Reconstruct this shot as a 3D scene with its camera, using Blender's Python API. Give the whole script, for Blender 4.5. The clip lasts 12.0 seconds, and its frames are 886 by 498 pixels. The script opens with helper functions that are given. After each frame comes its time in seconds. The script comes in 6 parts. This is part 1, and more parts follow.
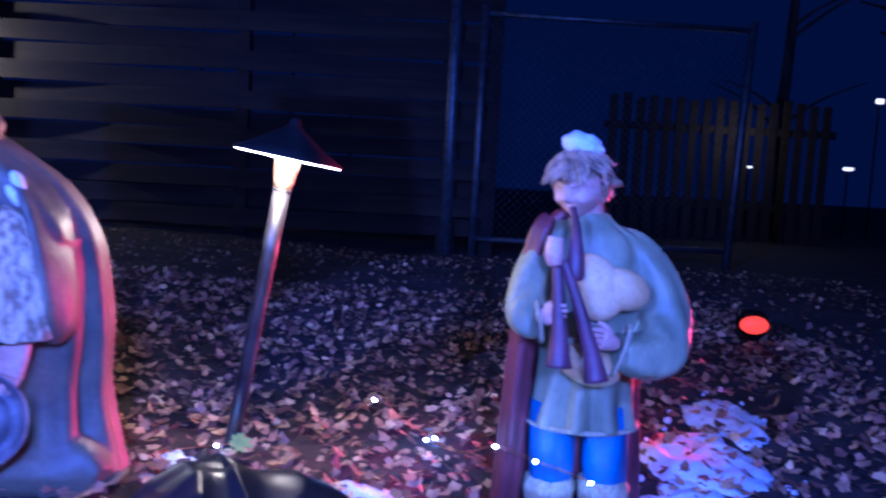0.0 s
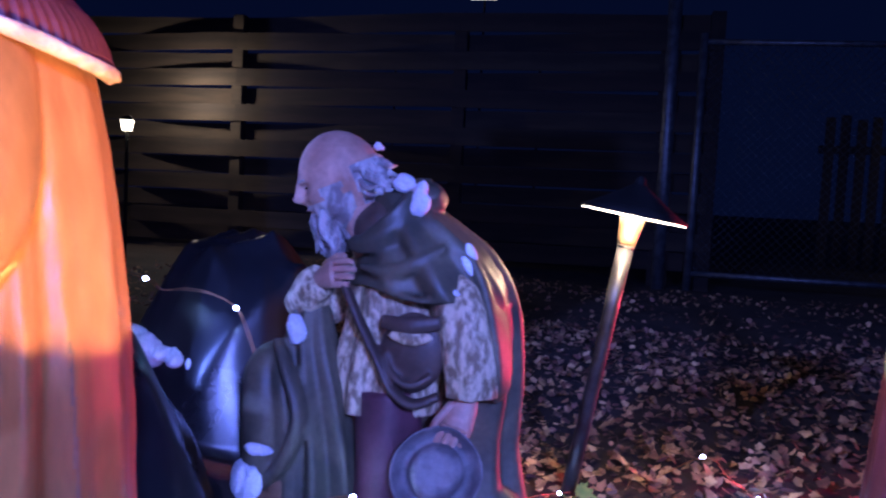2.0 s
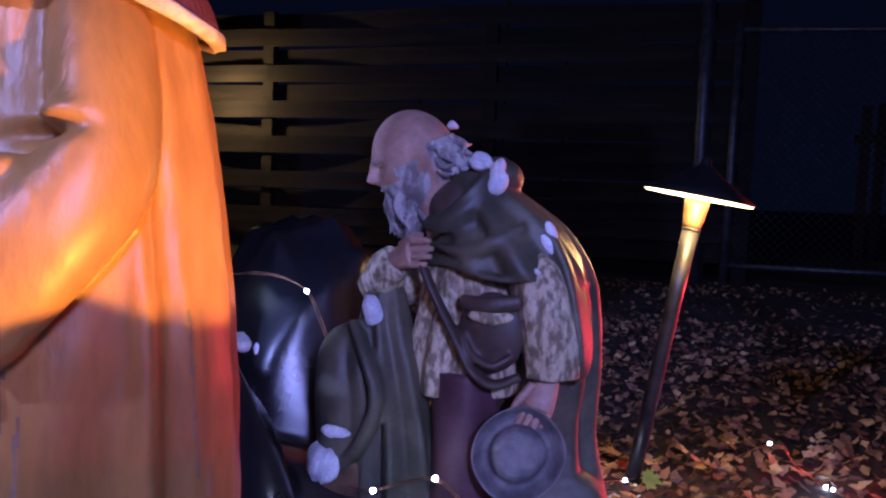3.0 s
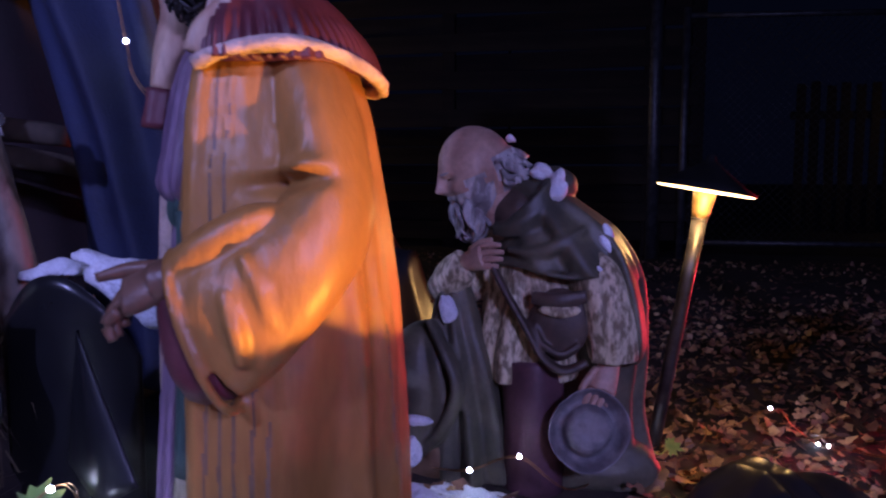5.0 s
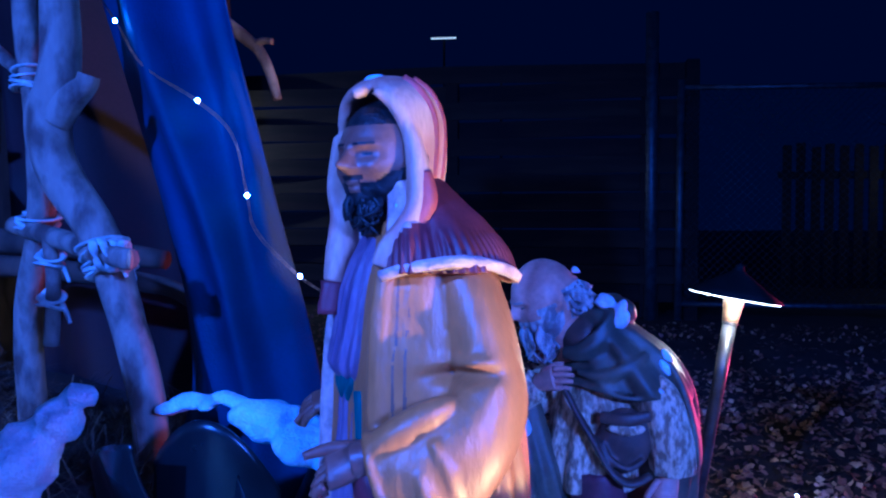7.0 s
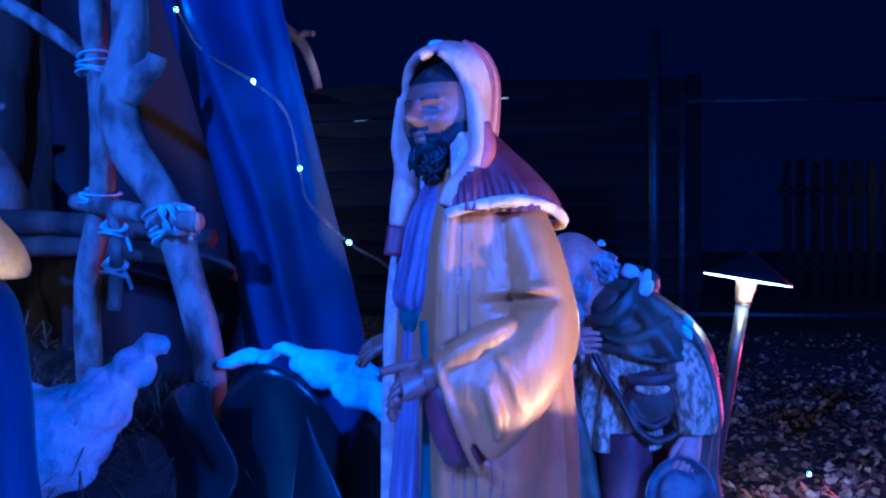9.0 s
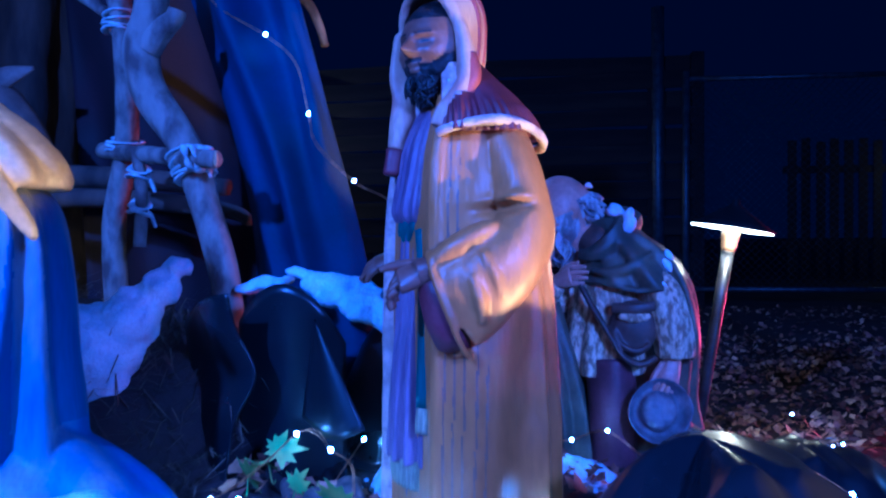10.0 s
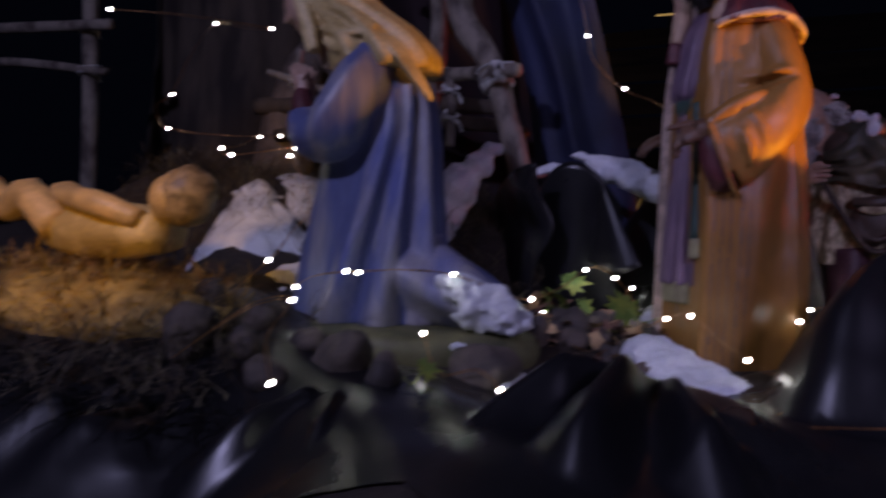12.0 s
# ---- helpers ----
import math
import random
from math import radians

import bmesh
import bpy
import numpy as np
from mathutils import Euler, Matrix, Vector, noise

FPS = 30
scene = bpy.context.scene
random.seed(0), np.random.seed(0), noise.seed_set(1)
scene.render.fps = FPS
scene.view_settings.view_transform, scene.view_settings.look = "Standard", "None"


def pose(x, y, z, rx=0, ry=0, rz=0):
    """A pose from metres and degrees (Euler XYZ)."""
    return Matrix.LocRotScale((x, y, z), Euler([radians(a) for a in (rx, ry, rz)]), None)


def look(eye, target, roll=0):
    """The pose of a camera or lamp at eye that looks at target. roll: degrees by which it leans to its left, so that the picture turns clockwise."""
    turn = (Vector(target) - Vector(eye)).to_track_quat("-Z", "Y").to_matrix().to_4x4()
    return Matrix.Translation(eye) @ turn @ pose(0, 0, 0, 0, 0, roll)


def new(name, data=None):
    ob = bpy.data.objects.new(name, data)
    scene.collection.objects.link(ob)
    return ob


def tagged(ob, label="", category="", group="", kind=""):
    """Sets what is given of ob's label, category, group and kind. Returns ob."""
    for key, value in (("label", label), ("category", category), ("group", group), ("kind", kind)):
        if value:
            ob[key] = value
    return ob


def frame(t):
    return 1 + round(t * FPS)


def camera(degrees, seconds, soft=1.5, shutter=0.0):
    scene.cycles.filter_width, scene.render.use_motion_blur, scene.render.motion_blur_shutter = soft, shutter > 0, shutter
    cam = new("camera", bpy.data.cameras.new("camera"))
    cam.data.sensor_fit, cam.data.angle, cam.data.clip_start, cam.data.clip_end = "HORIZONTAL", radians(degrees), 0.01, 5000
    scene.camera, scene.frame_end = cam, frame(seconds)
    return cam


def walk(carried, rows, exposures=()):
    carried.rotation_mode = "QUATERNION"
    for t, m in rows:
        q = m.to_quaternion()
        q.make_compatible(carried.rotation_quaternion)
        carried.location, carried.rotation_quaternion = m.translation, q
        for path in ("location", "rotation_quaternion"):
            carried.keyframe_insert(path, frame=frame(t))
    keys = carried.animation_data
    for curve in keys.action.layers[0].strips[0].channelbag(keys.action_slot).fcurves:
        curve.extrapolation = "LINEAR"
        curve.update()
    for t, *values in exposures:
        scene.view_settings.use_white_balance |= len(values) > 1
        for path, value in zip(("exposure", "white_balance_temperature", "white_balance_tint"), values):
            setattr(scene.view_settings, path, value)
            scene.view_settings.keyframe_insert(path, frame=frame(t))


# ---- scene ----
cam = camera(61.7, 12.0, soft=2.2, shutter=0.5)
METRES, EYE, TILT, LEAN, TURN = 1.6, 0.42, -5.0, -3.0, 0.0
ROWS = [
    (0.0, 0.0, 0.0, 0.0, 0.0, 0.0, -0.0),
    (0.5, -0.0603, -0.0204, 0.0159, 3.71, 0.5, -0.41),
    (1.0, -0.1153, -0.0398, 0.0299, 7.39, 1.11, -0.68),
    (1.5, -0.1604, -0.0474, 0.0338, 10.42, 1.59, -0.88),
    (2.0, -0.2061, -0.0469, 0.034, 12.69, 1.83, -0.96),
    (2.5, -0.2322, -0.048, 0.029, 14.02, 1.81, -0.84),
    (3.0, -0.2521, -0.0486, 0.0189, 14.49, 1.57, -0.52),
    (5.0, -0.3474, -0.1381, 0.0366, 10.15, 0.3, 1.94),
    (5.5, -0.3798, -0.1665, 0.0482, 9.42, 0.67, 2.22),
    (6.0, -0.3999, -0.1883, 0.064, 9.09, 1.52, 2.32),
    (6.5, -0.4117, -0.209, 0.0906, 9.04, 2.7, 2.27),
    (7.0, -0.4215, -0.2354, 0.1183, 9.03, 3.82, 2.09),
    (9.0, -0.456, -0.29, 0.0625, 8.94, 5.5, 2.15),
    (9.5, -0.4493, -0.3118, 0.0324, 9.23, 5.19, 2.41),
    (10.0, -0.4359, -0.3495, -0.0007, 9.69, 4.66, 2.44),
    (10.5, -0.4229, -0.4005, -0.0291, 10.93, 4.04, 2.08),
    (11.0, -0.4184, -0.4527, -0.0646, 13.31, 3.51, 1.35),
    (11.5, -0.4304, -0.5058, -0.0968, 17.79, 3.37, 0.4),
    (12.0, -0.4699, -0.5611, -0.1348, 24.77, 3.6, -0.58),
]
EXPOSE = [
    (0.0, 1.6, 3500, 28), (1.5, 1.3, 3800, 26), (2.5, 0.8, 4800, 22), (3.2, 0.5, 5600, 16), (4.8, -0.1, 6300, 21), (5.5, 0.2, 4100, 24),
    (6.5, 0.2, 3300, 18), (7.2, 0.55, 3000, 15), (9.0, 0.55, 2850, 11), (10.2, 0.45, 3150, 9), (10.9, 0.3, 3600, 8), (11.5, 0.1, 4700, 7), (12.0, -0.85, 8600, 6),
]
walk(cam, [(t, pose(0, 0, EYE, TILT, LEAN, TURN) @ pose(METRES * x, METRES * y, METRES * z, 90 + pitch, roll, yaw)) for t, x, y, z, yaw, pitch, roll in ROWS], EXPOSE)

# ---- light: a clear night, garden lamps, strings of tiny bulbs and added fills ----
world = bpy.data.worlds.new("night")
world.use_nodes = True
world.node_tree.nodes["Background"].inputs[0].default_value = (0.10, 0.14, 0.42, 1)
world.node_tree.nodes["Background"].inputs[1].default_value = 0.011
scene.world = world


def lamp(name, kind, m, energy, color, **settings):
    data = bpy.data.lights.new(name, kind)
    data.energy, data.color = energy, color
    if "size" in settings:
        if kind == "AREA":
            data.shape, data.size = "DISK", settings["size"]
        else:
            data.shadow_soft_size = settings["size"]
    if kind == "SPOT":
        data.spot_size, data.spot_blend = radians(settings["cone"]), settings["blend"]
    ob = new(name, data)
    ob.matrix_world = m
    return ob


# cool white floodlight in front of the group, warm spotlight beside it, red floodlight behind it
lamp("cool_floodlight", "POINT", pose(-1.70, -1.45, 1.5), 125.0, (0.40, 0.43, 1.0), size=0.04)
# unseen cool fill in front, added to brighten the leaves, piper and snow bank
lamp("front_fill", "SPOT", look((0.25, -1.0, 0.95), (-0.36, 1.1, 0.0)), 88.0, (0.42, 0.41, 1.0), size=0.10, cone=82, blend=0.9)
lamp("warm_spotlight", "SPOT", look((0.02, 0.02, -0.06), (-0.82, 0.36, 0.37)), 95.0, (1.0, 0.43, 0.04), size=0.012, cone=43, blend=0.08)
# unseen warm fill, added to light just the infant and its hay
lamp("infant_warm_fill", "SPOT", look((-1.45, -1.0, 0.55), (-1.85, 0.08, 0.30)), 34.0, (1.0, 0.55, 0.13), size=0.05, cone=34, blend=0.5)
lamp("path_light_bulb", "POINT", pose(-0.29, 1.32, 0.425), 2.9, (1.0, 0.55, 0.16), size=0.02)
lamp("red_floodlight_beam", "SPOT", look((1.05, 2.36, 0.05), (-0.35, 0.9, 0.44)), 105.0, (1.0, 0.03, 0.05), size=0.05, cone=54, blend=0.5)
lamp("red_front_floodlight", "SPOT", look((0.75, -0.55, 0.10), (-0.74, 0.42, 0.20)), 11.0, (1.0, 0.06, 0.12), size=0.05, cone=20, blend=0.5)
lamp("fence_lamp_beam", "POINT", pose(-3.75, 5.35, 1.25), 14.0, (1.0, 0.66, 0.28), size=0.05)
# unseen warm point with no lamp of its own, added to show the far slats
lamp("slat_warm_fill", "POINT", pose(3.45, 8.5, 1.2), 2.0, (1.0, 0.66, 0.30), size=0.05)


# ---- materials ----
def material(name, base, rough=0.6, metal=0.0, second=None, scale=8.0, mix=(0.4, 0.6), bump=0.2, grain=120.0, emit=None, strength=0.0, spec=0.5, stretch=(1, 1, 1), per_object=0.0, island=0.0, coat=0.0):
    mat = bpy.data.materials.new(name)
    mat.use_nodes = True
    nt = mat.node_tree
    n, link = nt.nodes, nt.links.new
    b = n["Principled BSDF"]
    b.inputs["Roughness"].default_value, b.inputs["Metallic"].default_value = rough, metal
    b.inputs["Specular IOR Level"].default_value = spec
    b.inputs["Coat Weight"].default_value = coat
    if emit:
        b.inputs["Base Color"].default_value = (*base, 1)
        b.inputs["Emission Color"].default_value = (*emit, 1)
        b.inputs["Emission Strength"].default_value = strength
        return mat
    co = n.new("ShaderNodeTexCoord")
    mp = n.new("ShaderNodeMapping")
    mp.inputs["Scale"].default_value = stretch
    link(co.outputs["Object"], mp.inputs[0])
    big, small = n.new("ShaderNodeTexNoise"), n.new("ShaderNodeTexNoise")
    big.inputs["Scale"].default_value, big.inputs["Detail"].default_value = scale, 5
    small.inputs["Scale"].default_value, small.inputs["Detail"].default_value = grain, 4
    link(mp.outputs[0], big.inputs[0])
    link(mp.outputs[0], small.inputs[0])
    ramp = n.new("ShaderNodeValToRGB")
    second = second or tuple(c * 0.62 for c in base)
    ramp.color_ramp.elements[0].position, ramp.color_ramp.elements[1].position = mix
    ramp.color_ramp.elements[0].color, ramp.color_ramp.elements[1].color = (*second, 1), (*base, 1)
    link(big.outputs[0], ramp.inputs[0])
    hsv = n.new("ShaderNodeHueSaturation")
    rng = n.new("ShaderNodeMapRange")
    rng.inputs[3].default_value, rng.inputs[4].default_value = 0.7, 1.3
    link(small.outputs[0], rng.inputs[0])
    link(ramp.outputs[0], hsv.inputs["Color"])
    value = rng.outputs[0]
    if per_object or island:
        src = n.new("ShaderNodeObjectInfo").outputs["Random"] if per_object else n.new("ShaderNodeNewGeometry").outputs["Random Per Island"]
        amount = per_object or island
        r2 = n.new("ShaderNodeMapRange")
        r2.inputs[3].default_value, r2.inputs[4].default_value = 1 - amount, 1 + amount
        link(src, r2.inputs[0])
        mul = n.new("ShaderNodeMath")
        mul.operation = "MULTIPLY"
        link(value, mul.inputs[0])
        link(r2.outputs[0], mul.inputs[1])
        value = mul.outputs[0]
        r3 = n.new("ShaderNodeMapRange")
        r3.inputs[3].default_value, r3.inputs[4].default_value = 0.5 - 0.05 * amount, 0.5 + 0.05 * amount
        link(src, r3.inputs[0])
        link(r3.outputs[0], hsv.inputs["Hue"])
    link(value, hsv.inputs["Value"])
    link(hsv.outputs[0], b.inputs["Base Color"])
    rr = n.new("ShaderNodeMapRange")
    rr.inputs[3].default_value, rr.inputs[4].default_value = max(0.05, rough - 0.14), min(1, rough + 0.14)
    link(big.outputs[0], rr.inputs[0])
    link(rr.outputs[0], b.inputs["Roughness"])
    bp = n.new("ShaderNodeBump")
    bp.inputs["Strength"].default_value, bp.inputs["Distance"].default_value = bump, 0.004
    link(small.outputs[0], bp.inputs["Height"])
    link(bp.outputs[0], b.inputs["Normal"])
    return mat


M = {
    "soil": material("dark soil", (0.045, 0.032, 0.024), 0.9, second=(0.018, 0.013, 0.011), scale=6, bump=0.8, grain=90),
    "leaf": material("dead leaves", (0.42, 0.25, 0.14), 0.75, second=(0.17, 0.09, 0.05), scale=14, grain=60, island=0.55, bump=0.3),
    "maple": material("fading maple leaf", (0.30, 0.34, 0.07), 0.55, second=(0.16, 0.26, 0.06), scale=30, grain=80),
    "snow": material("old snow", (0.82, 0.84, 0.88), 0.75, second=(0.66, 0.69, 0.75), scale=20, grain=260, bump=0.9),
    "ochre": material("ochre painted resin", (0.36, 0.170, 0.043), 0.40, second=(0.23, 0.100, 0.026), scale=9, grain=90, stretch=(1, 1, 0.35), bump=0.4),
    "cream": material("mottled cream fleece paint", (0.60, 0.52, 0.34), 0.6, second=(0.24, 0.19, 0.11), scale=120, mix=(0.42, 0.58), stretch=(1, 1, 0.45), grain=120, bump=0.7),
    "green": material("mossy green painted resin", (0.135, 0.122, 0.075), 0.5, second=(0.062, 0.060, 0.040), scale=12),
    "teal": material("teal painted resin", (0.06, 0.115, 0.10), 0.5, scale=14, stretch=(3, 3, 0.4)),
    "purple": material("purple painted resin", (0.26, 0.17, 0.23), 0.5, second=(0.13, 0.08, 0.13), scale=18, stretch=(3, 3, 0.3)),
    "plum": material("plum brown painted resin", (0.12, 0.05, 0.065), 0.5, scale=14),
    "brown": material("brown painted leather", (0.10, 0.07, 0.05), 0.5, scale=18),
    "boot": material("tan boot paint", (0.22, 0.13, 0.07), 0.5, scale=18),
    "skin": material("pale flesh paint", (0.52, 0.34, 0.25), 0.45, second=(0.42, 0.25, 0.18), scale=22),
    "tan": material("tanned flesh paint", (0.17, 0.09, 0.055), 0.42, second=(0.12, 0.062, 0.038), scale=22),
    "grey": material("grey beard paint", (0.50, 0.48, 0.45), 0.55, second=(0.22, 0.20, 0.19), scale=60, mix=(0.42, 0.58), bump=0.6, stretch=(1, 1, 0.4)),
    "black": material("black hair paint", (0.022, 0.018, 0.018), 0.5, second=(0.008, 0.007, 0.007), scale=60, bump=0.8),
    "hair": material("fair hair paint", (0.36, 0.26, 0.15), 0.5, second=(0.16, 0.11, 0.06), scale=45, bump=0.6),
    "scarf": material("cream scarf paint", (0.48, 0.33, 0.22), 0.5, second=(0.36, 0.19, 0.13), scale=14, mix=(0.36, 0.55), stretch=(1.5, 1.5, 0.6)),
    "scarfred": material("faded red scarf paint", (0.34, 0.075, 0.06), 0.5, second=(0.22, 0.05, 0.045), scale=14),
    "maroon": material("maroon painted resin", (0.12, 0.028, 0.034), 0.5, scale=12),
    # the maroon tint is the red floodlight's glow put into the colour
    "backcloth": material("dark maroon cloth", (0.020, 0.007, 0.010), 0.8, scale=6),
    "pinkrim": material("pale woollen edging paint", (0.62, 0.46, 0.38), 0.7, scale=40, bump=0.9),
    "fringe": material("pale fringe paint", (0.42, 0.38, 0.22), 0.6, scale=60, stretch=(4, 4, 0.3), bump=0.8),
    "olive": material("olive painted resin", (0.27, 0.27, 0.14), 0.5, second=(0.16, 0.17, 0.09), scale=12, stretch=(1, 1, 0.5)),
    "blue": material("worn blue painted resin", (0.10, 0.125, 0.27), 0.40, second=(0.27, 0.26, 0.30), scale=13, mix=(0.36, 0.50), stretch=(1.6, 1.6, 0.22)),
    "greyfold": material("worn grey blue paint", (0.30, 0.29, 0.34), 0.42, second=(0.12, 0.15, 0.36), scale=10, stretch=(1.4, 1.4, 0.4)),
    "jeans": material("bright blue painted resin", (0.09, 0.14, 0.28), 0.5, scale=14),
    "veil": material("ivory veil paint", (0.66, 0.50, 0.24), 0.48, second=(0.44, 0.31, 0.12), scale=16),
    "mossbase": material("mossy base paint", (0.16, 0.15, 0.07), 0.55, second=(0.07, 0.07, 0.035), scale=14),
    # the yellow of the warm light on the infant is put into this paint
    "infant": material("flesh paint tinted by warm light", (0.62, 0.42, 0.20), 0.45, scale=12),
    "bark": material("pale peeled branch", (0.27, 0.23, 0.19), 0.8, second=(0.08, 0.06, 0.05), scale=26, stretch=(1, 1, 0.5), mix=(0.38, 0.56), grain=70, bump=0.7),
    "cutwood": material("fresh cut wood", (0.62, 0.45, 0.26), 0.7, scale=30),
    "trunk": material("dark tree bark", (0.10, 0.075, 0.055), 0.9, second=(0.03, 0.022, 0.018), scale=10, stretch=(1, 1, 0.25), grain=30, bump=1.0),
    "rag": material("white cloth strip", (0.70, 0.69, 0.66), 0.85, scale=40, bump=0.6),
    "drape": material("blue tarpaulin cloth", (0.026, 0.036, 0.095), 0.7, second=(0.014, 0.019, 0.055), scale=5, grain=300, bump=0.3),
    "liner": material("black rubber pond liner", (0.009, 0.009, 0.011), 0.30, second=(0.013, 0.013, 0.014), scale=7, grain=60, bump=0.05, spec=0.5),
    "hay": material("dry hay", (0.36, 0.22, 0.08), 0.75, second=(0.20, 0.12, 0.045), scale=20, island=0.5),
    "darkhay": material("weathered hay", (0.13, 0.10, 0.06), 0.8, second=(0.06, 0.045, 0.03), scale=20, island=0.5),
    "rock": material("weathered fieldstone", (0.13, 0.10, 0.08), 0.8, second=(0.05, 0.042, 0.04), scale=14, bump=0.8, grain=60),
    "fence": material("weathered fence board", (0.032, 0.022, 0.013), 0.95, second=(0.015, 0.010, 0.006), scale=3, stretch=(0.6, 4, 5), per_object=0.25, bump=0.5),
    "steel": material("galvanised steel", (0.16, 0.165, 0.175), 0.5, metal=0.7, scale=20),
    "bronze": material("dark bronze lamp metal", (0.007, 0.007, 0.007), 0.7, metal=0.0, scale=25, bump=0.1, spec=0.12),
    "pole": material("dark grey pole metal", (0.060, 0.058, 0.062), 0.38, metal=0.5, scale=25, bump=0.1),
    "neck": material("brushed lamp neck", (0.26, 0.155, 0.055), 0.5, metal=0.4, scale=25),
    "copper": material("fine copper wire", (0.60, 0.32, 0.14), 0.35, metal=0.9, scale=60),
    "glow": material("warm lamp diffuser", (0.9, 0.85, 0.7), emit=(1.0, 0.66, 0.26), strength=8.0),
    "bulb": material("cool white bulb", (0.9, 0.9, 0.9), emit=(0.72, 0.80, 1.0), strength=85.0),
    "redlens": material("red lamp lens", (0.35, 0.01, 0.004), emit=(1.0, 0.035, 0.0), strength=0.55),
    "farlamp": material("far warm light", (0.9, 0.8, 0.6), emit=(1.0, 0.68, 0.30), strength=0.6),
    "fencelamp": material("warm lamp glass", (0.9, 0.8, 0.6), emit=(1.0, 0.70, 0.28), strength=5.0),
    "felt": material("grey felt hat paint", (0.27, 0.25, 0.24), 0.7, second=(0.13, 0.12, 0.12), scale=26, bump=0.5),
    "donkey": material("grey brown hide paint", (0.20, 0.15, 0.12), 0.6, scale=20),
}


# ---- mesh building ----
def part(name, bm, mat, parent=None, label=""):
    me = bpy.data.meshes.new(name)
    bm.normal_update()
    bm.to_mesh(me)
    bm.free()
    for m in (mat if isinstance(mat, (list, tuple)) else [mat]):
        me.materials.append(m)
    ob = new(name, me)
    if parent:
        ob.parent = parent
    if label:
        ob["label"] = label
    return ob


def thing(name, label, category, group="", kind=""):
    return tagged(new(name), label, category, group, kind)


def spline(points, steps):
    """A smooth row of tuples through the given ones."""
    p = [np.array(q, float) for q in points]
    out = []
    for i in range(len(p) - 1):
        a, b, c, d = p[max(i - 1, 0)], p[i], p[i + 1], p[min(i + 2, len(p) - 1)]
        for k in range(steps):
            u = k / steps
            out.append(0.5 * (2 * b + (c - a) * u + (2 * a - 5 * b + 4 * c - d) * u * u + (3 * b - a - 3 * c + d) * u ** 3))
    out.append(p[-1])
    return out


def skin_rings(bm, rings, mat=0, closed=True, caps=True):
    faces = []
    for a, b in zip(rings, rings[1:]):
        n = len(a)
        for i in range(n if closed else n - 1):
            j = (i + 1) % n
            faces.append(bm.faces.new((a[i], a[j], b[j], b[i])))
    if caps and closed:
        faces.append(bm.faces.new(tuple(reversed(rings[0]))))
        faces.append(bm.faces.new(tuple(rings[-1])))
    for f in faces:
        f.material_index, f.smooth = mat, True
    return faces


def tube(bm, rows, mat=0, seg=12, steps=5, up=(0, 0, 1), rough=0.0, folds=0, depth=0.0):
    """A limb or branch: rows of (x, y, z, radius[, radius along up])."""
    rows = [tuple(r) + ((r[3],) if len(r) == 4 else ()) for r in rows]
    pts = spline(rows, steps)
    rings = []
    for i, r in enumerate(pts):
        c = Vector(r[:3])
        d = (Vector(pts[min(i + 1, len(pts) - 1)][:3]) - Vector(pts[max(i - 1, 0)][:3])).normalized()
        side = d.cross(Vector(up))
        if side.length < 1e-3:
            side = d.cross(Vector((1, 0, 0)))
        side.normalize()
        top = side.cross(d).normalized()
        ring = []
        for k in range(seg):
            a = 2 * math.pi * k / seg
            f = 1 + (depth * math.sin(folds * a + 4 * i / len(pts)) if folds else 0)
            if rough:
                f += rough * noise.noise(Vector((c.x * 18 + 9 * math.cos(a), c.y * 18 + 9 * math.sin(a) * .3, c.z * 18)))
            ring.append(bm.verts.new(c + side * (math.cos(a) * r[3] * f) + top * (math.sin(a) * r[4] * f)))
        rings.append(ring)
    return skin_rings(bm, rings, mat)


def blob(bm, centre, size, mat=0, turn=(0, 0, 0), seg=24, lump=0.0, freq=20.0, cut=None, cos_cut=0.5):
    """A rounded form, lumpy if wished; cut leaves an opening towards a direction."""
    rot = Euler([radians(a) for a in turn]).to_matrix()
    rows, half = [], seg // 2
    for i in range(half + 1):
        ph = math.pi * i / half
        row = []
        for k in range(seg):
            th = 2 * math.pi * k / seg
            d = Vector((math.sin(ph) * math.cos(th), math.sin(ph) * math.sin(th), math.cos(ph)))
            p = rot @ Vector((d.x * size[0], d.y * size[1], d.z * size[2]))
            w = Vector(centre) + p
            if lump:
                p *= 1 + lump * noise.noise(w * freq) + 0.4 * lump * noise.noise(w * freq * 2.7)
            row.append((Vector(centre) + p, rot @ d))
        rows.append(row)
    verts = [[bm.verts.new(p) if 0 < i < half or k == 0 else None for k, (p, d) in enumerate(row)] for i, row in enumerate(rows)]
    top, bottom = verts[0][0], verts[-1][0]
    made = []
    for i in range(half):
        for k in range(seg):
            j = (k + 1) % seg
            if cut is not None and rows[i][k][1].dot(Vector(cut).normalized()) > cos_cut:
                continue
            if i == 0:
                f = bm.faces.new((top, verts[1][k], verts[1][j]))
            elif i == half - 1:
                f = bm.faces.new((verts[i][j], verts[i][k], bottom))
            else:
                f = bm.faces.new((verts[i][j], verts[i][k], verts[i + 1][k], verts[i + 1][j]))
            f.material_index, f.smooth = mat, True
            made.append(f)
    bmesh.ops.delete(bm, geom=[v for v in bm.verts if not v.link_faces], context="VERTS")
    return made


